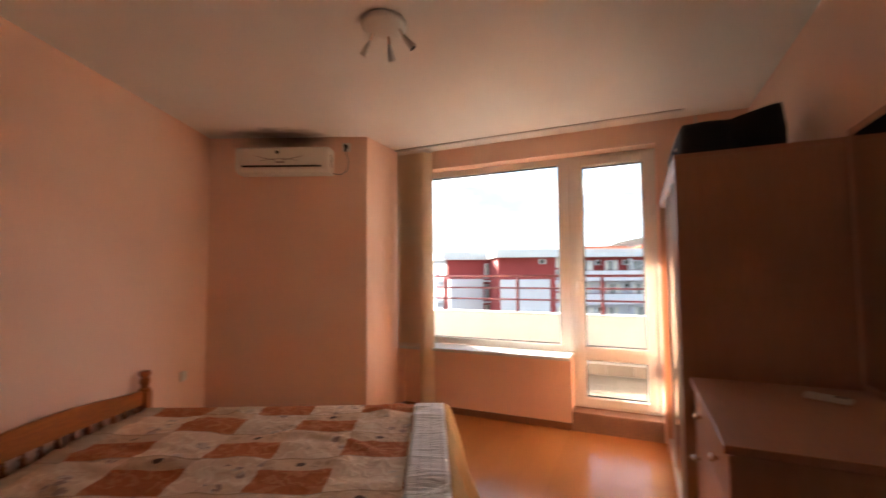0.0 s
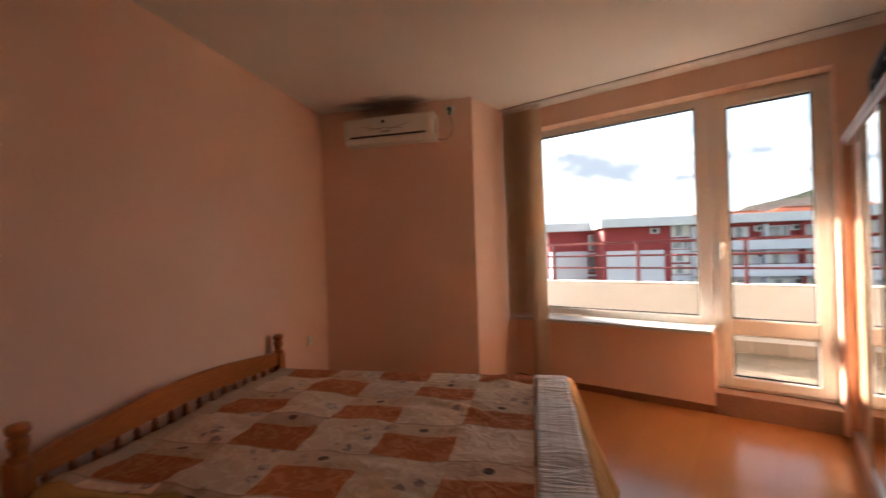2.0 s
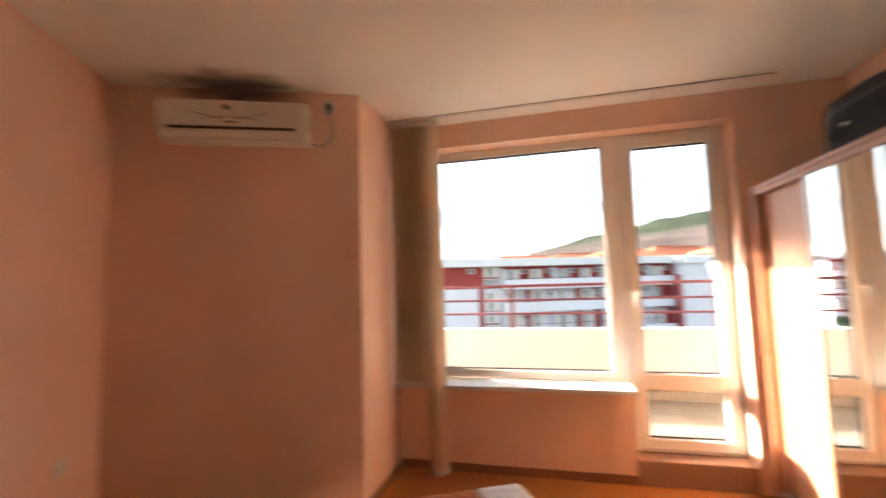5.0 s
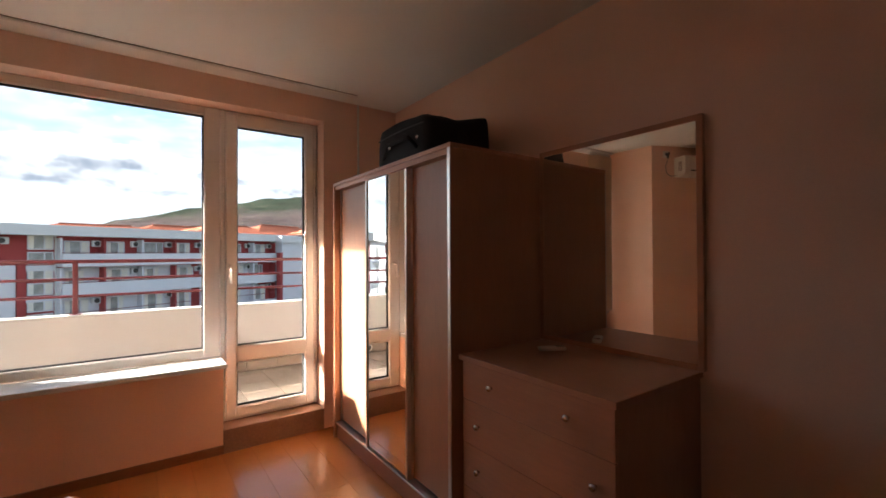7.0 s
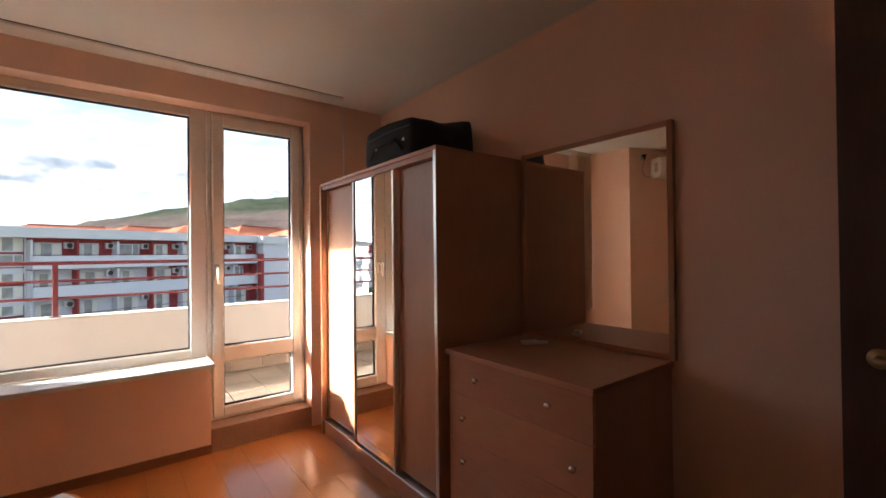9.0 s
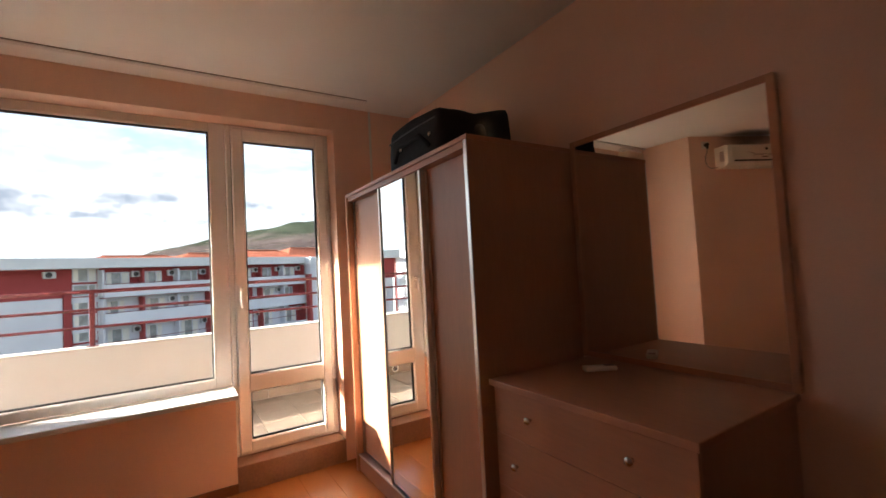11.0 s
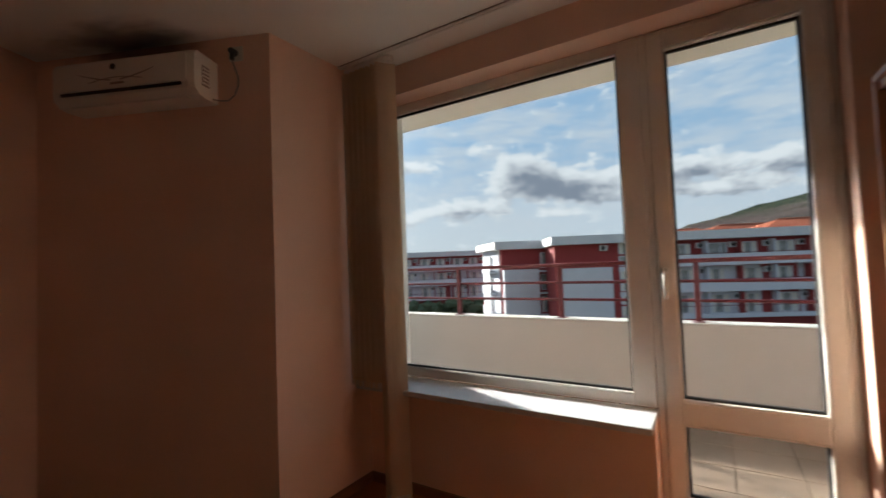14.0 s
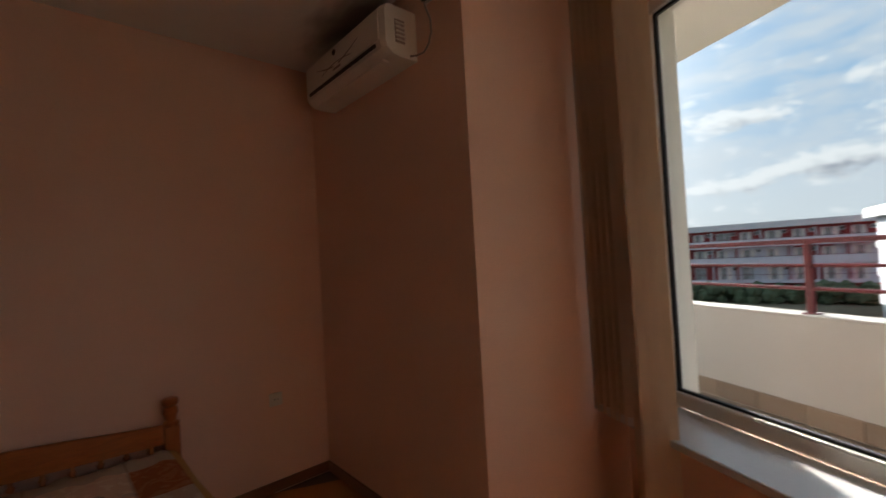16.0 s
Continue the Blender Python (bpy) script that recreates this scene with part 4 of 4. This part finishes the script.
# ---------------------------------------------------------------- balcony
def build_balcony():
    structure("balcony_slab", boxed(-3.2, 6.0, OUT_Y, 7.42, -0.2, 0.088), "grout", "concrete balcony floor slab", "balcony")
    p = structure("parapet", boxed(-3.2, 6.0, 7.2, 7.36, 0.088, 0.838, 0.0), "render", "cream rendered balcony parapet", "parapet")
    structure("parapet_cap", boxed(-3.2, 6.0, 7.19, 7.38, 0.838, 0.856, 0.004), "render", "cream parapet coping", "parapet")
    structure("balcony_roof", boxed(-0.77, 6.0, OUT_Y, 6.98, 2.89, 3.1), "soffit", "pale rendered slab over the balcony", "balcony roof")
    bm = bmesh.new()
    box(bm, -3.2, COL.x - 0.3, OUT_Y - 0.3, OUT_Y, -8, 3.1)
    box(bm, RIGHT_X + 0.2, 6.0, OUT_Y - 0.3, OUT_Y, -8, 3.1)
    box(bm, COL.x - 0.3, RIGHT_X + 0.2, OUT_Y - 0.3, OUT_Y, 2.9, 3.1)
    box(bm, COL.x - 0.3, RIGHT_X + 0.2, OUT_Y - 0.3, OUT_Y, -8, -0.2)
    structure("outer_wall", bm, "outer", "pale grey rendered outside wall", "wall")
    structure("main_roof", boxed(-3.2, 6.0, -1.6, OUT_Y, 3.1, 3.3), "roof_grey", "flat roof over the flat", "roof")
    r = thing("balcony_railing", pose(0, 7.27, 0.856), "dark red painted steel balcony railing on the parapet", "railing")
    for i in range(-2, 5):
        x = -0.054 + 1.124 * i
        part("post", boxed(x - 0.02, x + 0.02, -0.02, 0.02, 0.0, 0.49, 0.003), "rail", r)
        part("foot_plate", boxed(x - 0.045, x + 0.045, -0.04, 0.04, 0.0, 0.008, 0.001), "rail", r)
    part("handrail", boxed(-3.1, 5.9, -0.022, 0.022, 0.485, 0.52, 0.006, 2), "rail", r)
    for z in (0.175, 0.335):
        part("bar", tube(bmesh.new(), [(-3.1, 0, z), (5.9, 0, z)], 0.013, 8), "rail", r)


build_balcony()


def build_drain():
    d = thing("drain_outlet", pose(1.57, 7.186, 0.165, 90, 0, 0), "small dark drain outlet at the parapet's foot", "drain")
    part("collar", lathe(bmesh.new(), [(0.036, 0.0), (0.045, 0.002), (0.045, 0.010), (0.036, 0.014), (0.032, 0.004)], seg=18), "alu", d, "", True)
    part("opening", lathe(bmesh.new(), [(0.033, 0.001), (0.033, 0.005), (0.004, 0.006)], seg=18), "dark", d)


build_drain()


def lay_pieces(name, parent, mat, x0, x1, y0, y1, sx, sy, z0, z1, gap, offset=0.0, bev=0.0015):
    """Rectangular pieces side by side, each an object of its own; whole ones share one mesh."""
    shared = {}
    n = 0
    row, y = 0, y0
    while y < y1 - 0.01:
        h = min(sy, y1 - y)
        x = x0 - (row * offset) % sx
        while x < x1 - 0.01:
            a, b = max(x, x0), min(x + sx, x1)
            if b - a > 0.02:
                w = b - a
                key = (round(w, 3), round(h, 3))
                if key not in shared:
                    bm = boxed(gap / 2, w - gap / 2, gap / 2, h - gap / 2, z0, z1, bev)
                    me = bpy.data.meshes.new(name)
                    bm.to_mesh(me)
                    bm.free()
                    me.materials.append(M[mat])
                    shared[key] = me
                o = new(name, shared[key])
                o.parent = parent
                o.location = (a, y, 0)
                n += 1
            x += sx
        y += sy
        row += 1
    return n


# ---------------------------------------------------------------- outside
def shared_mesh(name, bm, mat):
    bmesh.ops.recalc_face_normals(bm, faces=bm.faces)
    me = bpy.data.meshes.new(name)
    bm.to_mesh(me)
    bm.free()
    me.materials.append(M[mat])
    return me


WINDOW_FRAME = {}
WINDOW_PANE = {}


def facade_window(parent, x, y, z, w, h):
    """A white-framed window of two lights, standing in a reveal of the facade."""
    key = (w, h)
    if key not in WINDOW_FRAME:
        bm = bmesh.new()
        for a, b in ((0, 0.09), (w * 0.62, w * 0.62 + 0.1), (w - 0.09, w)):
            box(bm, a, b, -0.05, 0.06, 0, h)
        box(bm, 0.09, w - 0.09, -0.049, 0.059, 0, 0.09)
        box(bm, 0.09, w - 0.09, -0.049, 0.059, h - 0.09, h)
        WINDOW_FRAME[key] = shared_mesh("window", bm, "white")
        bm = bmesh.new()
        box(bm, 0.09, w - 0.09, 0.0, 0.03, 0.09, h - 0.09)
        drawn = boxed(w * 0.62, w - 0.09, -0.02, -0.005, 0.1, h - 0.1)
        box(drawn, 0.1, w * 0.24, -0.02, -0.005, 0.1, h - 0.1)
        WINDOW_PANE[key] = (shared_mesh("pane", bm, "dark_glass"), shared_mesh("curtain", drawn, "curtain"))
    o = new("window", WINDOW_FRAME[key])
    o.parent = parent
    o.location = (x, y, z)
    g = new("pane", WINDOW_PANE[key][0])
    g.parent = o
    if (x * 7.3 + z) % 1.0 > 0.15:
        c = new("curtain", WINDOW_PANE[key][1])
        c.parent = o
    return o


def outdoor_unit(parent, x, y, z):
    u = part("condenser", boxed(x, x + 0.85, y - 0.36, y, z, z + 0.6, 0.03), "fascia", parent, "white outdoor cooling unit")
    bm = bmesh.new()
    bmesh.ops.create_cone(bm, cap_ends=True, segments=18, radius1=0.24, radius2=0.24, depth=0.03, matrix=pose(x + 0.36, y - 0.365, z + 0.3, 90, 0, 0))
    part("fan", bm, "dark", u)


STOREY, GROUND = 2.75, -7.4


def balcony_block(name, origin, angle, length, depth, roof, plain=0.0, label=""):
    """A three-storey block of flats: red walls, white balcony bands, a deep white fascia. plain: the stretch at its start without balconies."""
    b = thing(name, pose(*origin, 0, 0, 0, angle), label, "apartment building", "holiday flats")
    part("wall", boxed(0, length, 0.0, depth, GROUND, roof - 0.5), "red", b, "red rendered wall")
    bm = bmesh.new()
    box(bm, -0.5, length + 0.5, -1.25 if plain < length else -0.5, depth + 0.5, roof - 0.95, roof - 0.02)
    part("fascia", bm, "fascia", b, "deep pale grey roof fascia")
    part("roof", boxed(-0.45, length + 0.45, -0.45, depth + 0.45, roof - 0.05, roof + 0.02), "roof_grey", b)
    if plain:
        split = plain * 0.70
        part("wall_panel", boxed(0.25, split, -0.16, 0.02, GROUND, roof - 3.55), "white", b, "pale rendered wall panel")
        part("pillar", boxed(split + 0.05, split + 0.6, -0.3, 0.02, GROUND, roof - 3.3), "red", b)
        outdoor_unit(b, plain * 0.55, -0.02, roof - 1.75)
        for f in range(3):
            z = roof - 2.75 - f * STOREY
            facade_window(b, split + 0.75, -0.08, z + 0.55, 1.8, 1.3)
            facade_window(b, split + 0.75, -0.08, z - 0.75, 1.8, 1.1)
            part("wall_panel", boxed(split + 0.65, plain, -0.12, 0.02, z - 1.35, z - 0.85), "white", b)
        part("drainpipe", tube(bmesh.new(), [(plain, -0.25, GROUND), (plain, -0.25, roof - 0.9)], 0.07, 8), "fascia", b)
    x0 = plain + 0.15 if plain else 0.0
    n = max(1, int((length - x0) / 3.1))
    step = (length - x0) / n
    for f in range(3):
        floor = roof - 3.6 - f * STOREY - 0.05
        part("balcony", boxed(x0, length, -1.2, 0.0, floor - 0.12, floor + 0.05), "white", b)
        if f < 2:
            part("balcony_wall", boxed(x0, length, -1.2, -1.08, floor + 0.05, floor + 1.08), "white", b, "white balcony front")
        else:
            part("balcony_wall", boxed(x0, length, -1.2, -1.12, floor + 0.05, floor + 0.35), "white", b)
        part("handrail", boxed(x0, length, -1.2, -1.15, floor + 1.12, floor + 1.18), "rail", b)
        for a, c in ((0.0, 0.46), (0.60, 0.80), (0.90, 1.0)) if f else ():
            part("wall_panel", boxed(x0 + (length - x0) * a, x0 + (length - x0) * c, -0.03, 0.01, floor + 0.05, floor + STOREY - 0.2), "white", b, "pale rendered wall panel")
        for i in range(n):
            x = x0 + i * step + 0.5
            w = 1.6 if (i + f) % 2 else 2.0
            facade_window(b, x, -0.06, floor + 0.25, w, 2.05)
            part("divider", boxed(x0 + i * step - 0.08, x0 + i * step + 0.08, -1.0, 0.0, floor + 0.05, floor + STOREY - 0.25), "red" if i % 2 else "white", b)
            if (i + f) % 2 == 0 or f == 0:
                outdoor_unit(b, x0 + i * step + step - 0.75, -0.02, floor + 1.75)
    return b


def hill_cover(m):
    """Brown scrub and bare earth on the slopes, green wood along the crest."""
    n, l = m.node_tree.nodes, m.node_tree.links
    src = n[m["mul"]]
    co, sp, nz, ad, rg, mx = (n.new("ShaderNode" + k) for k in ("TexCoord", "SeparateXYZ", "TexNoise", "Math", "MapRange", "Mix"))
    l.new(co.outputs["Object"], sp.inputs[0])
    l.new(co.outputs["Object"], nz.inputs["Vector"])
    nz.inputs["Scale"].default_value, nz.inputs["Detail"].default_value = 0.02, 6
    ad.operation, ad.inputs[1].default_value = "MULTIPLY_ADD", 95.0
    l.new(nz.outputs["Fac"], ad.inputs[0])
    l.new(sp.outputs["Z"], ad.inputs[2])
    rg.inputs["From Min"].default_value, rg.inputs["From Max"].default_value = 88.0, 122.0
    l.new(ad.outputs[0], rg.inputs["Value"])
    mx.data_type = "RGBA"
    mx.inputs["A"].default_value, mx.inputs["B"].default_value = (0.060, 0.047, 0.045, 1), (0.027, 0.033, 0.024, 1)
    l.new(rg.outputs[0], mx.inputs["Factor"])
    l.new(mx.outputs["Result"], src.inputs[0])


def build_outside():
    ground = bmesh.new()
    bmesh.ops.create_grid(ground, x_segments=40, y_segments=40, size=2500, matrix=pose(0, 0, GROUND))
    structure("ground", ground, "ground", "dry ground with sparse grass", "ground")
    balcony_block("apartment_building", (-12.5, 50.0), 27, 36, 11, 4.1, 8.8, "long red and white block of flats with balconies")
    balcony_block("apartment_building", (-73, 53), 33.5, 45, 10, 4.1, 0, "distant red and white block of flats in shade")
    # end block with its sunlit gable
    e = thing("apartment_building", pose(-20.1, 52.4, 0, 0, 0, 40), "end block of red and white flats with sunlit gable", "apartment building", "holiday flats")
    part("wall", boxed(0, 6.5, 0, 10, GROUND, 3.5), "red", e, "red rendered wall")
    part("gable_wall", boxed(-0.12, 0.02, 0.6, 9.5, GROUND, 3.2), "white", e, "white sunlit gable wall")
    part("wall_panel", boxed(0.1, 4.6, -0.9, 0.02, GROUND, 0.55), "white", e, "pale rendered wall panel")
    part("fascia", boxed(-0.9, 7.0, -0.7, 10.5, 3.1, 4.05), "fascia", e, "deep pale grey roof fascia")
    part("roof", boxed(-0.8, 6.9, -0.6, 10.4, 4.04, 4.1), "roof_grey", e)
    for f in range(3):
        part("balcony", boxed(4.6, 6.6, -1.1, 0, 0.15 - f * STOREY, 0.35 - f * STOREY), "white", e)
        facade_window(e, 5.1, -0.08, 0.6 - f * STOREY, 1.2, 2.0)
        part("balcony", boxed(-1.0, 0, 2.0, 6.5, 0.1 - f * STOREY, 0.3 - f * STOREY), "white", e)
        part("balcony_wall", boxed(-1.0, -0.9, 2.0, 6.5, 0.3 - f * STOREY, 1.2 - f * STOREY), "white", e)
        o = facade_window(e, 0, 0, 0, 1.6, 2.05)
        o.matrix_basis = pose(-0.16, 5.2, 0.4 - f * STOREY, 0, 0, -90)
    # white stair tower at the far end of the long block
    t = thing("stair_tower", pose(-12.5, 50, 0, 0, 0, 27) @ pose(33, -2.0, 0), "white rendered stair tower with red pillars", "tower")
    part("wall", boxed(0, 4.5, 0, 4, GROUND, 3.0), "white", t)
    part("pillar", boxed(-0.5, 0, -0.15, 0.5, GROUND, 1.6), "red", t)
    part("roof", boxed(-0.3, 4.8, -0.3, 4.3, 3.0, 3.9), "fascia", t)
    # tiled houses behind
    rnd = random.Random(7)
    for i, (az, dist, w, ridge) in enumerate(((-4, 92, 20, 6.5), (3.5, 97, 20, 6.9), (8.5, 88, 16, 6.7), (14.5, 96, 20, 7.3), (22, 96, 24, 7.2), (32, 104, 24, 7.4))):
        a = radians(az)
        h = thing("tiled_house", pose(2.2 + dist * math.sin(a), 3.2 + dist * math.cos(a), 0, 0, 0, 22 + 6 * (i % 2)), "house with orange tiled hip roof", "house", "tiled houses")
        part("wall", boxed(-w / 2, w / 2, -5, 5, GROUND, 5.2), "white", h)
        bm = bmesh.new()
        b = [bm.verts.new(p) for p in ((-w / 2 - 0.6, -5.6, 5.1), (w / 2 + 0.6, -5.6, 5.1), (w / 2 + 0.6, 5.6, 5.1), (-w / 2 - 0.6, 5.6, 5.1))]
        c = [bm.verts.new(p) for p in ((-w / 4, 0, ridge), (w / 4, 0, ridge))]
        for f in ((b[0], b[1], c[1], c[0]), (b[1], b[2], c[1]), (b[2], b[3], c[0], c[1]), (b[3], b[0], c[0]), (b[3], b[2], b[1], b[0])):
            bm.faces.new(f)
        r = part("roof", bm, "roof_tile", h, "orange clay tile roof")
        part("ridge", tube(bmesh.new(), [(-w / 4, 0, ridge), (w / 4, 0, ridge)], 0.16, 6), "roof_tile", r)
        for k in range(4):
            facade_window(h, -w / 2 + 1.5 + k * (w - 3) / 4, -5.06, 2.6, 1.6, 1.3)
    f = thing("hillside_house", pose(2.2 + 150 * math.sin(radians(13)), 3.2 + 150 * math.cos(radians(13)), 0, 0, 0, 20), "flat white house below the hill", "house")
    part("wall", boxed(-4, 4, 0, 6, GROUND, 9.3), "white", f)
    part("roof", boxed(-4.3, 4.3, -0.3, 6.3, 9.3, 9.7), "fascia", f)
    for k in range(3):
        facade_window(f, -3.2 + k * 2.3, -0.06, 7.2, 1.6, 1.3)
    # the hill
    bm = bmesh.new()
    knots = ((-30, 0.4), (-14, 2.0), (-9.5, 2.5), (-5, 2.9), (-1, 3.9), (3, 4.9), (7, 5.8), (11, 6.5), (18, 7.5), (28, 8.3), (45, 8.0), (70, 5.0))
    rows = []
    for i in range(26):
        k = i / 25
        dist = 330 + 620 * k
        row = []
        for j in range(180):
            az = -30 + 100 * j / 179
            for (a0, e0), (a1, e1) in zip(knots, knots[1:]):
                if a0 <= az <= a1:
                    el = e0 + (e1 - e0) * (az - a0) / (a1 - a0)
            rise = k ** 0.8 if k < 0.85 else 0.878 + (k - 0.85) * 0.8
            z = 950 * math.tan(radians(el)) * rise + GROUND * (1 - k)
            z += k * 7 * noise.noise(Vector((az * 0.35, k * 5, 2))) + k * 2.2 * noise.noise(Vector((az * 2.1, k * 21, 5)))
            row.append(bm.verts.new((2 + dist * math.sin(radians(az)), 3 + dist * math.cos(radians(az)), max(z, GROUND - 1))))
        rows.append(row)
    for a, b in zip(rows, rows[1:]):
        for j in range(179):
            bm.faces.new((a[j], a[j + 1], b[j + 1], b[j]))
    hill_cover(M["hill"])
    h = part("hill", bm, "hill", None, "", True)
    tagged(h, "scrub-covered green and brown hill", "hill", kind="structure")
    # hedge at the foot of the distant block
    hd = bmesh.new()
    rnd = random.Random(3)
    for i in range(260):
        s, r = rnd.uniform(0, 44), rnd.uniform(0.5, 1.1)
        bmesh.ops.create_icosphere(hd, subdivisions=1, radius=r, matrix=Matrix.Translation((s, rnd.uniform(-9, -6), GROUND + rnd.uniform(0.3, 2.2))))
    o = part("hedge", hd, "hedge")
    o.matrix_world = pose(-73, 53, 0, 0, 0, 33.5)
    tagged(o, "dark green hedge before the distant flats", "hedge", kind="stuff")


build_outside()


# ---------------------------------------------------------------- floor boards and tiles
def build_floor():
    pts = [(CORNER.x - 0.2, CORNER.y + 0.3), (BACK_LEFT.x - 0.2, BACK_Y - 0.2), (1.7, BACK_Y - 0.2), (1.7, -1.3), (3.5, -1.3), (3.5, WALL_Y), (COL.x - 0.1, WALL_Y)]
    fl = structure("floor", prism(list(reversed(pts)), -0.14, -0.012), "subfloor", "glossy orange-brown wood laminate floor", "floor")
    shared = {}
    rnd = random.Random(11)
    x, row = -1.05, 0
    while x < RIGHT_X:
        y = -1.2 - rnd.uniform(0, 1.2)
        while y < WALL_Y:
            a, b = max(y, -1.2), min(y + 1.29, WALL_Y)
            xc, yc = x + 0.098, b
            edge = CORNER.x + (CORNER.y - a) * math.tan(radians(LEFT_ANGLE)) - 0.15
            inside = (xc > edge if a > BACK_Y - 0.3 else 1.80 < xc < 3.34)
            if a <= BACK_Y - 0.3 and b > BACK_Y and not inside:
                a = BACK_Y - 0.05
                inside = xc > CORNER.x + (CORNER.y - b) * math.tan(radians(LEFT_ANGLE)) - 0.1
            over = a > CORNER.y + (xc - CORNER.x) * math.tan(radians(AC_ANGLE)) and xc < COL.x
            w = min(0.193, RIGHT_X - x)
            if inside and not over and b - a > 0.05 and w > 0.02:
                key = (round(w, 3), round(b - a, 2))
                if key not in shared:
                    shared[key] = shared_mesh("plank", boxed(0.0003, w - 0.0003, 0.0004, b - a - 0.0004, -0.012, 0.0, 0.0006), "plank")
                o = new("plank", shared[key])
                o.parent = fl
                o.location = (x, a, 0)
            y += 1.29
        x += 0.193
        row += 1


build_floor()
slab = bpy.data.objects["balcony_slab"]
lay_pieces("tile", slab, "tile", -1.6, 4.6, OUT_Y + 0.002, 7.185, 0.33, 0.33, 0.088, 0.1, 0.005)
skirt = bpy.data.objects["parapet"]
for i in range(24):
    o = part("tile", boxed(0.0025, 0.3275, 7.186, 7.1995, 0.1015, 0.235, 0.002), "tile", skirt)
    o.location.x = -2.4 + i * 0.33
